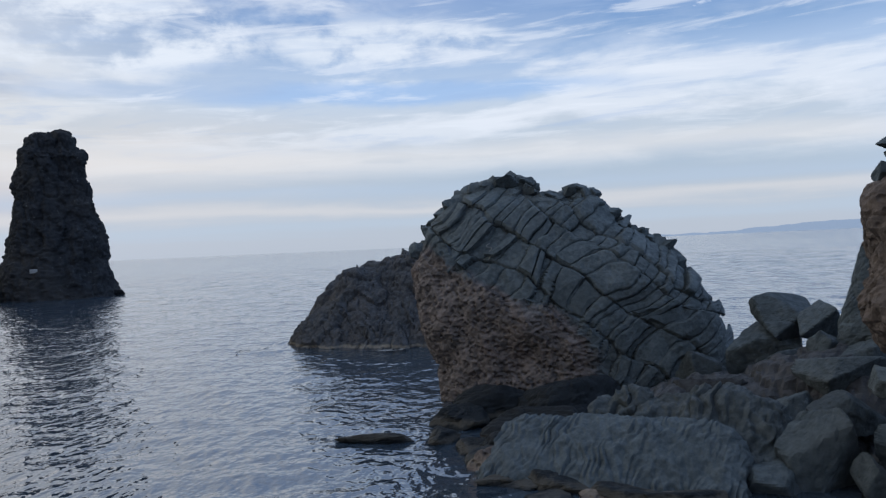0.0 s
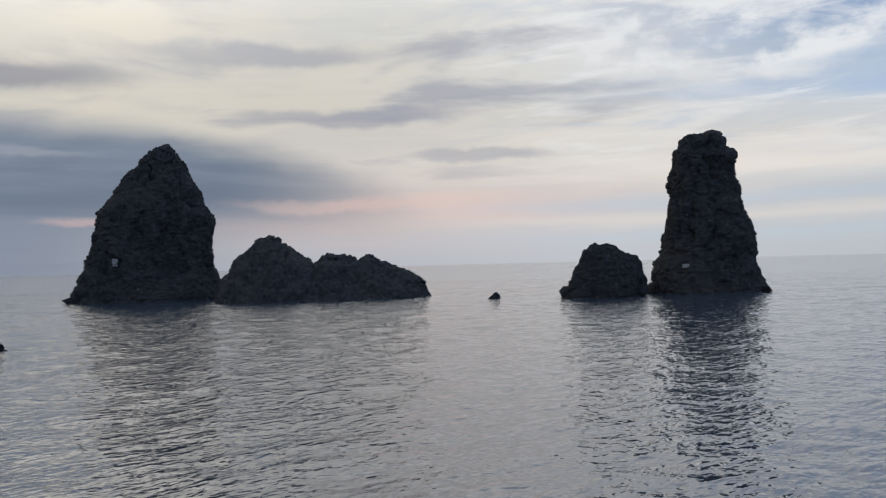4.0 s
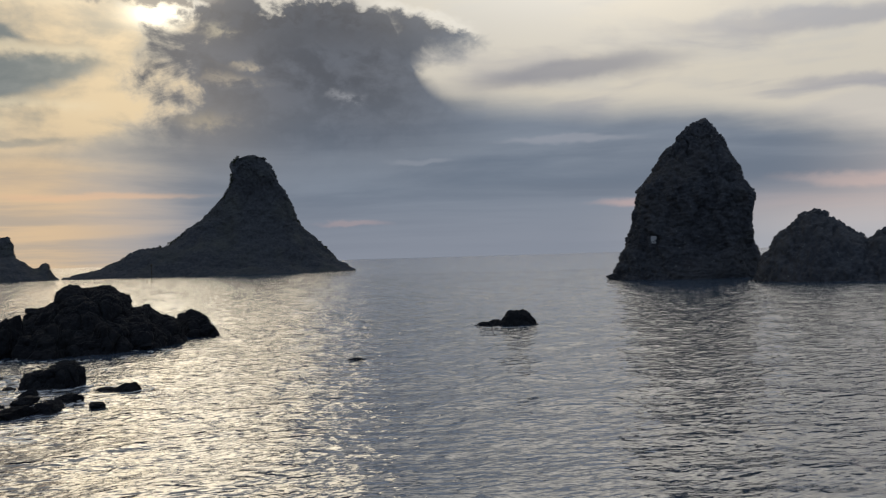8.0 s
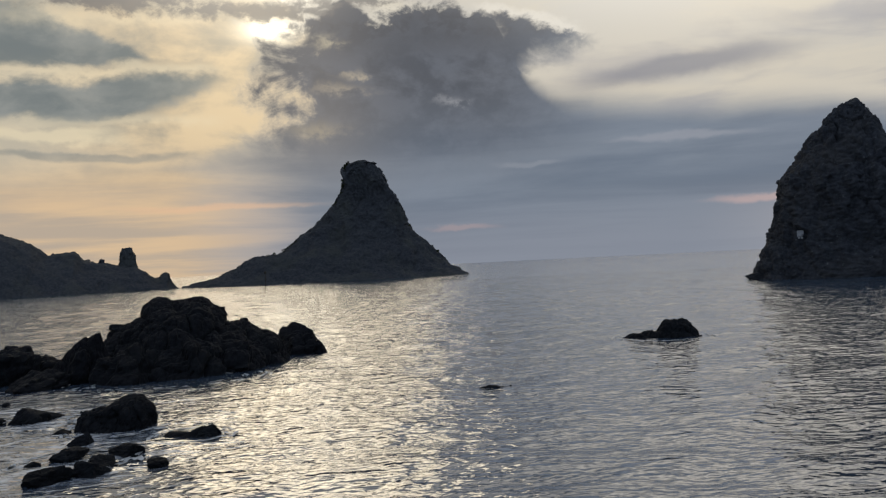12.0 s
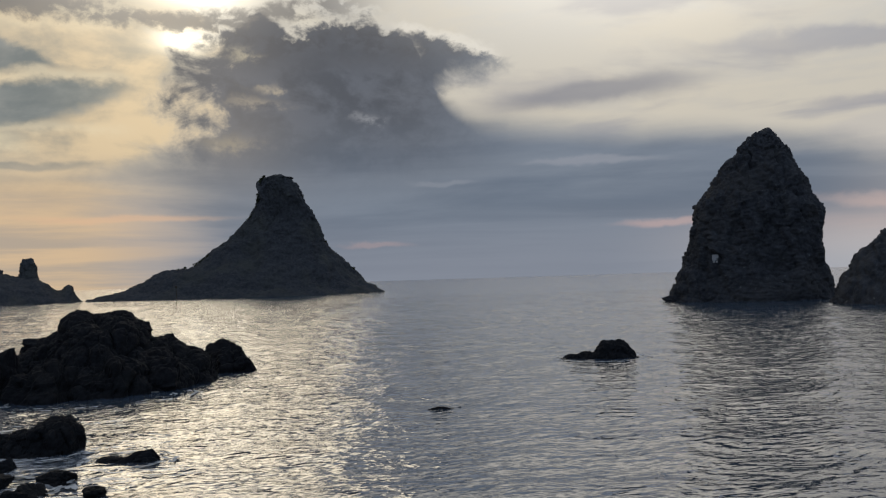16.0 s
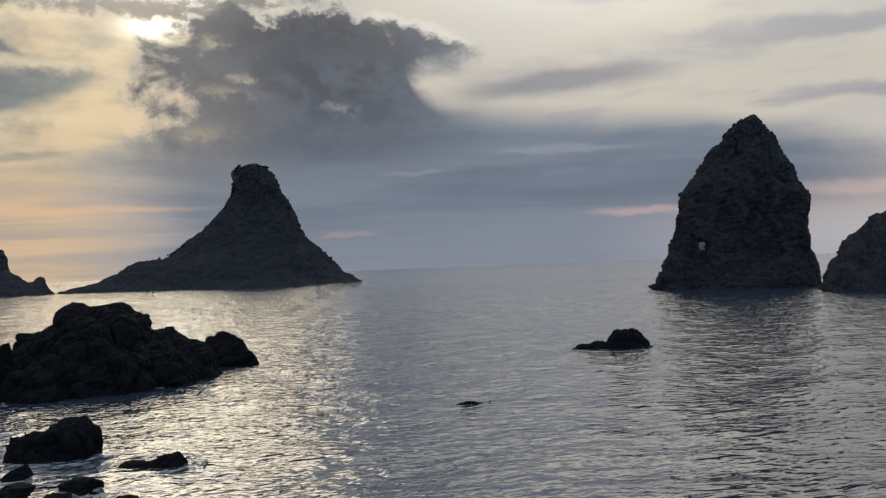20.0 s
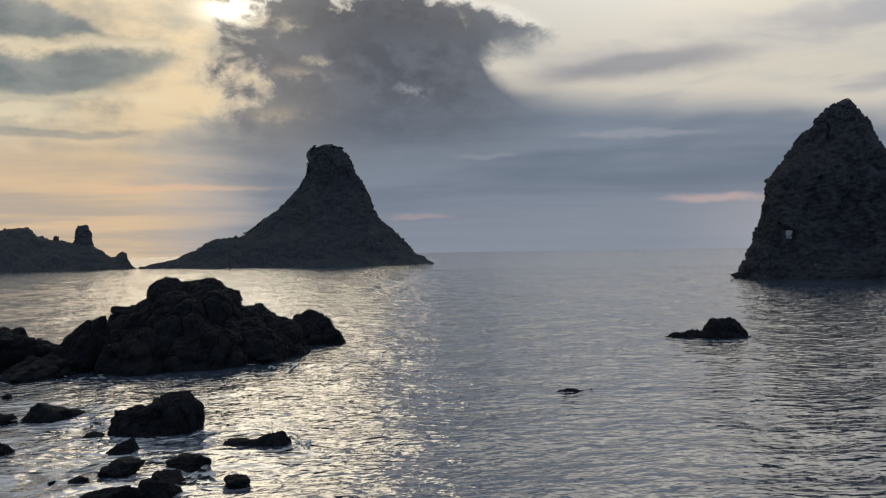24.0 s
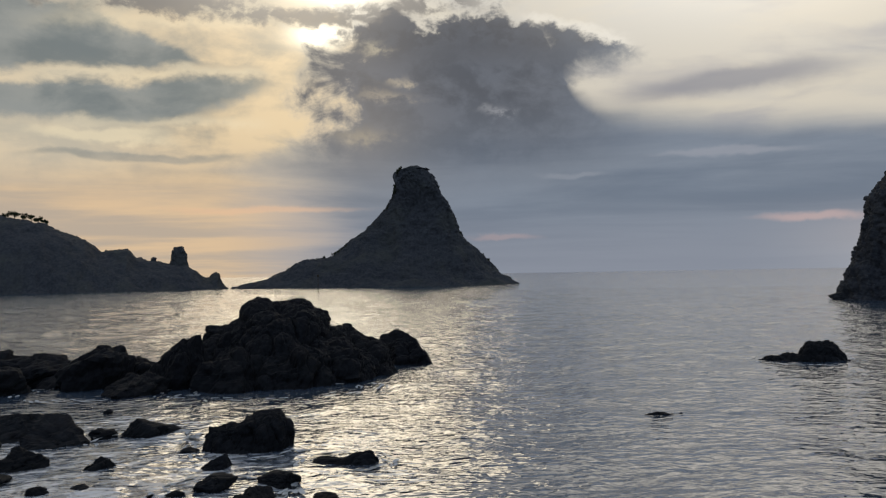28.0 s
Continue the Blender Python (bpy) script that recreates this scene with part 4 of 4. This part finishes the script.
# courses of columns: each runs down the face and is cut by cross joints
DOWN, UP, JOINT_AT = (.80, -.60), (.66, .75), (-.5, 4.2)
rr = random.Random(3)
COURSES, at_ = [], -8.0
while at_ < 9:
    deep = rr.choice((.55, .7, .85, 1.0, 1.2))
    cuts, s_at = [], -9.0 + rr.uniform(0, .4)
    while s_at < 9:
        cuts.append(s_at)
        s_at += rr.choice((.26, .32, .38, .46, .56))
    COURSES.append((at_, at_ + deep, cuts))
    at_ += deep


def jointed(p):
    """Relief of the jointed face: each column stands a little in or out, with worn grooves between."""
    q = p * (1, 0, 1)
    x = p[:, 0] - .75 * turbulence(q * .55, 3, 301) - JOINT_AT[0]
    z = p[:, 2] - .75 * turbulence(q * .55, 3, 311) - JOINT_AT[1]
    k = DOWN[0] * UP[1] - DOWN[1] * UP[0]
    s_, t_ = (x * UP[1] - z * UP[0]) / k, (z * DOWN[0] - x * DOWN[1]) / k
    t_ = t_ + .15 * turbulence(p * 1.7, 3, 321)
    s_ = s_ + .11 * turbulence(p * 1.9, 3, 322)
    rows = np.array([c[0] for c in COURSES])
    row = np.clip(np.searchsorted(rows, t_) - 1, 0, len(rows) - 1)
    edge_t = np.minimum(abs(t_ - rows[row]), abs(np.array([c[1] for c in COURSES])[row] - t_))
    out = np.zeros(len(p))
    for i, (_, _, cuts) in enumerate(COURSES):
        m_ = row == i
        if not m_.any():
            continue
        c = np.array(cuts)
        j = np.clip(np.searchsorted(c, s_[m_]) - 1, 0, len(c) - 2)
        edge_s = np.minimum(abs(s_[m_] - c[j]), abs(c[j + 1] - s_[m_]))
        own = hash3(j.astype(np.int64), np.full(len(j), i, np.int64), np.full(len(j), 7, np.int64), 55) - .5
        out[m_] = .25 * own - .06 * np.exp(-(edge_s / .035) ** 2) - .08 * np.exp(-(edge_t[m_] / .045) ** 2)
    return out + .09 * turbulence(p / .5, 5, 93, .6) + .32 * turbulence(p / 2.2, 3, 94)


def pitted(p, d):
    f1, f2, who = cells(p / np.array((.16, .16, .14)), 91)
    rough_face = .42 * turbulence(p / 1.3, 5, 92, .6) - .13 * np.exp(-(f1 / .38) ** 2) * (who > .35)
    return np.where(is_brown(p), rough_face + .14, jointed(p) - .02)


main_rows = [(-1, -4.2, 5.6), (0, -4.3, 5.2), (1.2, -4.5, 4.9), (2.0, -4.8, 4.7), (2.7, -5.0, 4.5), (3.6, -5.2, 4.0), (4.2, -5.3, 3.2), (5.0, -4.9, 2.2), (5.6, -4.7, 1.4), (6.1, -4.2, 1.0), (6.3, -3.9, .6), (6.45, -3.7, -.9), (6.85, -2.9, -1.5)]
main_at = placed(4.3, 29.5, -8.4)
DEPTH, CORNER = .6, .8
main = part("columnar_rock", stack_mesh("columnar_rock", main_rows, DEPTH, 560, 300, .5, .42, .30, 50, CORNER, pose(0, 0, 0, 0, -41, 0), pits=pitted), CLIFF_ROCK, m=main_at)
tagged(main, "grey columnar basalt rock with a brown pitted clinker face", "rock")

MR = np.array(main_rows)


def front(u, z):
    """The face of the columnar rock at u, z: depth towards the sea side of the shore."""
    l, r = np.interp(z, MR[:, 0], MR[:, 1]), np.interp(z, MR[:, 0], MR[:, 2])
    half, mid = (r - l) / 2, (r + l) / 2
    x = min(.999, abs((u - mid) / half))
    co_ = x ** (1 / CORNER)
    return -DEPTH * half * math.sqrt(max(1e-4, 1 - co_ * co_)) ** CORNER


down, up_ = Vector((DOWN[0], 0, DOWN[1])), Vector((UP[0], 0, UP[1]))


def on_face(s, t_):
    """From the joint grid to the rock's face: sideways and height, gently bent."""
    o = down * s + up_ * t_ + Vector((JOINT_AT[0], 0, JOINT_AT[1]))
    q_ = np.array([[o.x, 0, o.z]])
    wx, wz = turbulence(q_ * .55, 3, 301)[0], turbulence(q_ * .55, 3, 311)[0]
    return (o.x + .75 * wx, o.z + .75 * wz)


def face_point(u, z, out):
    z = min(6.86, z)
    l, r = np.interp(z, MR[:, 0], MR[:, 1]), np.interp(z, MR[:, 0], MR[:, 2])
    u = min(max(u, l + .02), r - .02)
    e = .12
    tu = Vector((2 * e, front(min(r - .01, u + e), z) - front(max(l + .01, u - e), z), 0))
    tz = Vector((0, front(u, min(6.84, z + e)) - front(u, z - e), 2 * e))
    nrm = tu.cross(tz).normalized()
    if nrm.y > 0:
        nrm = -nrm
    return Vector((u, front(u, z), z)) + nrm * out, nrm


def block(s0, s1, t0, t1):
    """One jointed block: its face lies a little in or out of the rock's own, with worn edges."""
    mid = on_face((s0 + s1) / 2, (t0 + t1) / 2)
    if not .1 < mid[1] < 6.8:
        return
    l, r = np.interp(mid[1], MR[:, 0], MR[:, 1]), np.interp(mid[1], MR[:, 0], MR[:, 2])
    if mid[0] < l - .05 or mid[0] > r + .05 or is_brown(np.array([[mid[0], 0, mid[1]]]))[0]:
        return
    if rr.random() < .50:
        return
    out = rr.uniform(-.02, .10) + .08 * math.sin(mid[0] * 1.3 + mid[1] * .9)
    tips = [rr.uniform(-.06, .06) for _ in range(4)]
    wear = rr.uniform(.01, .03)
    V, F, n = [], [], 6
    pull = [rr.uniform(-.025, .025) for _ in range(8)]
    for j in range(n):
        for i in range(n):
            a_, b_ = (0, .06, .34, .66, .94, 1)[i], (0, .06, .34, .66, .94, 1)[j]
            s_ = s0 + (s1 - s0) * a_ + (1 - a_) * (pull[0] * (1 - b_) + pull[1] * b_) + a_ * (pull[2] * (1 - b_) + pull[3] * b_)
            t__ = t0 + (t1 - t0) * b_ + (1 - b_) * (pull[4] * (1 - a_) + pull[5] * a_) + b_ * (pull[6] * (1 - a_) + pull[7] * a_)
            rim_ = i in (0, n - 1) or j in (0, n - 1)
            lift_ = (1 - a_) * ((1 - b_) * tips[0] + b_ * tips[3]) + a_ * ((1 - b_) * tips[1] + b_ * tips[2])
            lift_ += -.12 if rim_ else rr.uniform(-.02, .02) - (wear if i in (1, n - 2) or j in (1, n - 2) else 0)
            V.append(face_point(*on_face(s_, t__), out + lift_)[0])
    F = [(j * n + i, j * n + i + 1, j * n + n + i + 1, j * n + n + i) for j in range(n - 1) for i in range(n - 1)]
    me = bpy.data.meshes.new("column_block")
    me.from_pydata(V, [], F)
    me.materials.append(COLUMN)
    part("column_block", me, None, main)


for t0, t1, cuts in COURSES:
    for s0, s1 in zip(cuts, cuts[1:]):
        block(s0 + .015, s1 - .015, t0 + .02, t1 - .02)
# loose blocks on the crest
for u, z, w, h in [(-3.0, 6.95, .8, .6), (-2.6, 7.1, .8, .6), (-2.1, 7.12, .7, .5), (-1.75, 7.0, .6, .6), (-1.40, 6.9, .42, .7), (-1.1, 6.55, .32, .4), (-.6, 6.45, .7, .5), (-.25, 6.5, .7, .6), (.18, 6.72, .66, .8), (.55, 6.5, .66, .8), (.9, 6.15, .6, .7), (1.15, 5.75, .5, .5),
                   (1.62, 5.58, .42, .3), (1.4, 5.4, .5, .7), (2.0, 5.15, .8, .9), (2.55, 4.88, .9, 1.0), (3.05, 4.5, .9, 1.0), (-3.7, 6.6, .7, .6), (-4.2, 6.15, .7, .6), (-4.75, 5.65, .6, .6), (-5.05, 5.0, .6, .6), (-.1, 6.35, .5, .5)]:
    me = boulder_mesh("column_block", (w * .55, .5, h * .55), int(u * 10) + 190, 8, 26, .12, 30.0)
    part("column_block", me, COLUMN, main, m=pose(u, rr.uniform(-.45, .1), z - h * .36, rr.uniform(-15, 15), rr.uniform(-25, 5), rr.uniform(-30, 30)))

# a scrap of pale rope caught on the face
ROPE, t, b = material("pale_rope", .8, .2)
c = mixc(t, fbm(t, where(t), 30.0, 4), (.20, .20, .19), (.34, .34, .32))
t.links.new(c.socket, b.inputs["Base Color"])
knots = [surface(main, (0, 0, 5), main_at @ Vector((u, -1.5, z)))[0] for u, z in ((-2.62, 4.98), (-2.74, 4.90), (-2.58, 4.82), (-2.66, 4.70), (-2.62, 4.58), (-2.70, 4.46))]
cu = bpy.data.curves.new("rope", "CURVE")
cu.dimensions, cu.bevel_depth, cu.bevel_resolution = "3D", .011, 2
sp_ = cu.splines.new("BEZIER")
sp_.bezier_points.add(len(knots) - 1)
for q_, k_ in zip(sp_.bezier_points, knots):
    q_.co = Vector(k_) + Vector((0, -.03, 0))
    q_.handle_left_type = q_.handle_right_type = "AUTO"
rope = new("rope", cu)
cu.materials.append(ROPE)
tagged(rope, "short scrap of pale rope caught on the rock face", "rope")

r5 = random.Random(17)
for k in range(34):
    u = -5.1 + 8.0 * k / 33 + r5.uniform(-.1, .1)
    z = float(np.interp(u, (-5.2, -4.7, -4.2, -3.6, -3.0, -2.1, -1.5, -1.0, -.5, .2, .7, 1.0, 1.6, 2.3, 3.1, 3.8), (4.6, 5.5, 6.0, 6.5, 6.85, 7.0, 6.9, 6.4, 6.35, 6.6, 6.35, 5.9, 5.4, 5.0, 4.5, 3.9)))
    w = r5.uniform(.16, .36)
    me = boulder_mesh("column_block", (w, w * 1.2, w * r5.uniform(.5, .9)), 820 + k, 7, 22, .10, 30.0)
    part("column_block", me, COLUMN, main, m=pose(u, r5.uniform(-.45, .1), z + .03, r5.uniform(-20, 20), r5.uniform(-40, 20), r5.uniform(0, 90)))

left_crest = [(-5, -.6), (-4.0, .2), (-3.1, 1.1), (-2.0, 2.6), (-1.0, 3.9), (1.6, 4.5), (2.8, 5.0), (5, 5.2), (8, 3), (9, -.5)]
turn = pose(0, 0, 0, 0, 38, 0)
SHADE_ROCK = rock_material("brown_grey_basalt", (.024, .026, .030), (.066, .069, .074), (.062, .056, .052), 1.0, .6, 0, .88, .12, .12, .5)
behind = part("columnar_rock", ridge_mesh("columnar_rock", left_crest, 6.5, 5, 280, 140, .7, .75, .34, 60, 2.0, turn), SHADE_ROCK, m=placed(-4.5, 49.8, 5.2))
tagged(behind, "brown-grey jointed basalt rock sloping into the sea", "rock")


# ---- shore rocks beside it ----
def fluted_mesh(name, crest, front_, back, nu, nv, ribs, depth, seed, lo, hi, wild=.22):
    K = np.array(crest, float)
    u = np.linspace(K[0, 0], K[-1, 0], nu)
    h = np.interp(u, K[:, 0], K[:, 1])
    s = np.linspace(-1, 1, nv)
    y = np.where(s[:, None] < 0, s[:, None] * front_, s[:, None] * back) + 0 * u
    zz = (h + .5) * (1 - abs(s[:, None]) ** 1.7) - .5
    G = np.stack([u + 0 * y, y, zz], -1)
    N = normals(G, False)
    N[..., 2] = abs(N[..., 2])
    p = G.reshape(-1, 3)
    wob = p[:, 0] - .42 * p[:, 2] + .42 * value_noise(p * (1.1, .8, 1.2), seed) + .34 * value_noise(p * (2.6, 2.2, 2.6), seed + 2) + .22 * value_noise(p * (4.5, 4, 5), seed + 6) + .5 * value_noise(p * (.8, 0, 0), seed + 4)
    ph_ = np.mod(wob / ribs, 1.0)
    rib = np.where(ph_ < .72, (ph_ / .72) ** .7, (1 - ph_) / .28)
    own = hash3(np.floor(wob / ribs).astype(np.int64), 3, 5, seed)
    on = np.clip(.1 + 2.6 * (value_noise(p * (1.7, 1.3, 2.2), seed + 21) + .22), 0, 1.4) * np.clip((p[:, 2] - lo) / .2, 0, 1) * np.clip((hi - p[:, 2]) / .25, .15, 1) * (.15 + 1.2 * own)
    d = depth * on * (rib - .5) + wild * turbulence(p / 1.4, 6, seed + 3, .6) + .03 * blocky(p, (.6, .6, .6), 1.0, seed + 8)
    return mesh_of(name, p + N.reshape(-1, 3) * d[:, None], sheet(nv, nu, False), True)


SLAB = rock_material("pale_grey_basalt", (.046, .058, .065), (.104, .122, .131), (.078, .083, .083), 1.0, .3, 0, .85, .2, .15)
slab = part("fluted_rock", fluted_mesh("fluted_rock", [(-2.9, -.4), (-2.6, .9), (-2.0, 1.22), (-.6, 1.2), (.6, 1.2), (1.6, 1.15), (2.3, 1.0), (2.7, .6), (2.9, -.4)], 1.7, 1.3, 700, 150, .19, .085, 70, -.4, 1.35, .30), GREY_ROCK, m=placed(3.5, 18.85, -27))
tagged(slab, "grey basalt slab with wavy upright flutes lying on the shore", "rock", "shore rocks")
hump_rock = part("fluted_rock", fluted_mesh("fluted_rock", [(-2.3, .3), (-1.9, 1.45), (-1.1, 1.78), (-.3, 1.6), (.0, 1.62), (.4, 1.85), (1.2, 1.65), (1.9, 1.25), (2.3, .9), (2.6, .2)], 1.5, 1.2, 460, 130, .34, .22, 75, .2, 2.4, .5), SLAB, m=placed(5.05, 19.45, -29))
tagged(hump_rock, "pale grey humped basalt rock with worn ribs", "rock", "shore rocks")

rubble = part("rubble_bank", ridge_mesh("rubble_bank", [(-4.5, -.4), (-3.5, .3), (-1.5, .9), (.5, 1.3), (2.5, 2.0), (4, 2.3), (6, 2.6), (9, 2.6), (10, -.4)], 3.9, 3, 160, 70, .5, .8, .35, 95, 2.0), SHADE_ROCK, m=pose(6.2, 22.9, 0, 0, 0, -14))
tagged(rubble, "bank of dark broken basalt under the boulders", "rubble bank")


def shore_rock(x, y, z, size, seed, turn_=0, label="grey angular basalt boulder heaped on the shore", mat=SLAB, facets=9, rough=.08, tilt=0):
    ob = part("boulder", boulder_mesh("boulder", size, seed, facets, 80, rough, 22.0), mat, m=pose(x, y, z, tilt, 0, turn_))
    return tagged(ob, label, "boulder", "boulders heaped on the shore")


HEAP = [(9.47, 24.99, 2.60, .84, .72, .66, 1), (10.01, 23.99, 2.45, .76, .66, .62, 1), (9.20, 25.6, 1.70, 1.22, 1.05, 1.0, 1), (9.29, 21.99, 2.02, .56, .50, .50, 1), (8.83, 20.49, 1.55, .90, .78, .54, 0),
        (8.05, 21.99, 1.38, .66, .58, .54, 2), (8.37, 18.98, 1.05, .90, .76, .50, 1), (7.80, 16.48, .26, .42, .40, .58, 0), (7.18, 17.58, .52, .90, .80, 1.05, 1), (9.28, 18.99, 1.66, .40, .36, .36, 0),
        (7.25, 25.3, 1.0, .85, .75, .75, 1), (8.6, 22.6, 1.35, .9, .8, .7, 1), (9.7, 21.2, 1.7, .7, .7, .7, 1), (7.5, 20.3, .75, .8, .7, .6, 1), (9.0, 17.6, .5, .7, .7, .6, 1), (6.5, 22.2, .7, .9, .8, .8, 2), (6.1, 17.3, .05, .6, .6, .55, 1)]
for k, (x, y, z, sx, sy, sz, what) in enumerate(HEAP):
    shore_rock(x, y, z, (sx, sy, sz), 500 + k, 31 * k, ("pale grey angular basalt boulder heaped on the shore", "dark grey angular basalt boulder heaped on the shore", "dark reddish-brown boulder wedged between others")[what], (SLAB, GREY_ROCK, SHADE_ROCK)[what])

lean = part("leaning_slab", stack_mesh("leaning_slab", [(.5, -.9, .9), (2.6, -.6, .9), (3.6, -.25, .7), (4.5, -.05, .5), (4.7, .1, .4)], .7, 60, 60, .2, .7, .1, 110), GREY_ROCK, m=placed(10.1, 21.7, -24))
tagged(lean, "tall grey basalt slab leaning against the brown cliff", "rock", "shore rocks")
wall_rows = [(-.5, .9, 5), (1.5, .8, 5), (2.6, .45, 5), (3.0, .1, 5), (3.6, -.12, 5), (4.8, -.15, 5), (5.6, .0, 5), (5.9, .25, 4.6), (6.6, .6, 4.4), (7.6, .9, 4)]


def clinker(p, d):
    f1, f2, who = cells(p / np.array((.22, .22, .2)), 131)
    return .5 * turbulence(p / 1.1, 5, 132, .6) - .13 * np.exp(-(f1 / .33) ** 2) * (who > .3)


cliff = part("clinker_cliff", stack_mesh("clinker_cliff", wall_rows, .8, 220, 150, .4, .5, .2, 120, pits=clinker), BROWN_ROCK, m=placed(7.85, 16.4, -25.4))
tagged(cliff, "brown pitted clinker cliff at the end of the shore", "cliff")
for k, (dx_, z, sx, sz) in enumerate([(.30, 5.95, .28, .2), (.42, 6.25, .22, .12), (.36, 6.5, .26, .16)]):
    w = placed(7.85, 16.4, -25.4) @ Vector((dx_, -.3, z))
    shore_rock(w.x, w.y, w.z, (sx, sx, sz), 560 + k, 40 * k, "loose flat stone balanced on the cliff edge", GREY_ROCK)

# dark rocks at the foot: both damp and shadow are in their colour
FOOT_ROCK = rock_material("damp_shaded_basalt", (.006, .008, .010), (.017, .021, .025), (.015, .017, .018), 1.0, .4, 0, .7, .12, .12, .15)
# The low flat ones at the end also stand in for shaded water.
for k, (x, y, z, sx, sy, sz) in enumerate([(1.6, 26.0, .2, 1.6, 1.0, .75), (3.2, 24.8, .3, 1.6, 1.2, .9), (.4, 24.9, .05, .8, .8, .5), (-1.9, 23.2, -.02, 1.15, .35, .26), (-.2, 22.9, .0, .5, .45, .36), (.7, 20.0, .05, .45, .4, .4), (2.0, 22.2, .2, 1.2, .9, .7), (1.0, 18.7, -.02, .5, .4, .2), (2.9, 17.3, -.02, .5, .4, .18), (3.9, 16.7, -.02, .5, .4, .2), (1.3, 21.4, .1, .7, .6, .45), (1.2, 20.6, .02, .9, .8, .34), (1.5, 19.5, .02, .8, .7, .30), (2.2, 18.2, .02, .8, .6, .30), (3.2, 17.3, .0, .9, .5, .26), (1.2, 18.6, -.02, .7, .6, .16), (4.3, 16.5, .0, .8, .5, .3), (1.9, 17.4, -.02, .7, .5, .14), (.5, 21.6, .0, .5, .5, .28)]):
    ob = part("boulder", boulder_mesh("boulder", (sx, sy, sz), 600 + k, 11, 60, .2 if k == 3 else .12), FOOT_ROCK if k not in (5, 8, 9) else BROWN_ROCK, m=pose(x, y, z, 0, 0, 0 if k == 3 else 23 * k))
    tagged(ob, "wet rock at the foot of the columnar rock, darkened for shadow" if k not in (5, 8, 9) else "rusty brown rock at the water's edge", "boulder", "boulders at the water's edge")

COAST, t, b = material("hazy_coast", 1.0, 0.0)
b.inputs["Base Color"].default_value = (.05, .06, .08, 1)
# Emission puts the haze of distance into the hills' colour.
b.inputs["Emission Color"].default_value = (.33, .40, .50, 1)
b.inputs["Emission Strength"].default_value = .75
K = [(-1400, -5), (-900, 18), (-500, 40), (-100, 62), (300, 80), (700, 70), (1200, 95), (2000, 60), (2600, -5)]
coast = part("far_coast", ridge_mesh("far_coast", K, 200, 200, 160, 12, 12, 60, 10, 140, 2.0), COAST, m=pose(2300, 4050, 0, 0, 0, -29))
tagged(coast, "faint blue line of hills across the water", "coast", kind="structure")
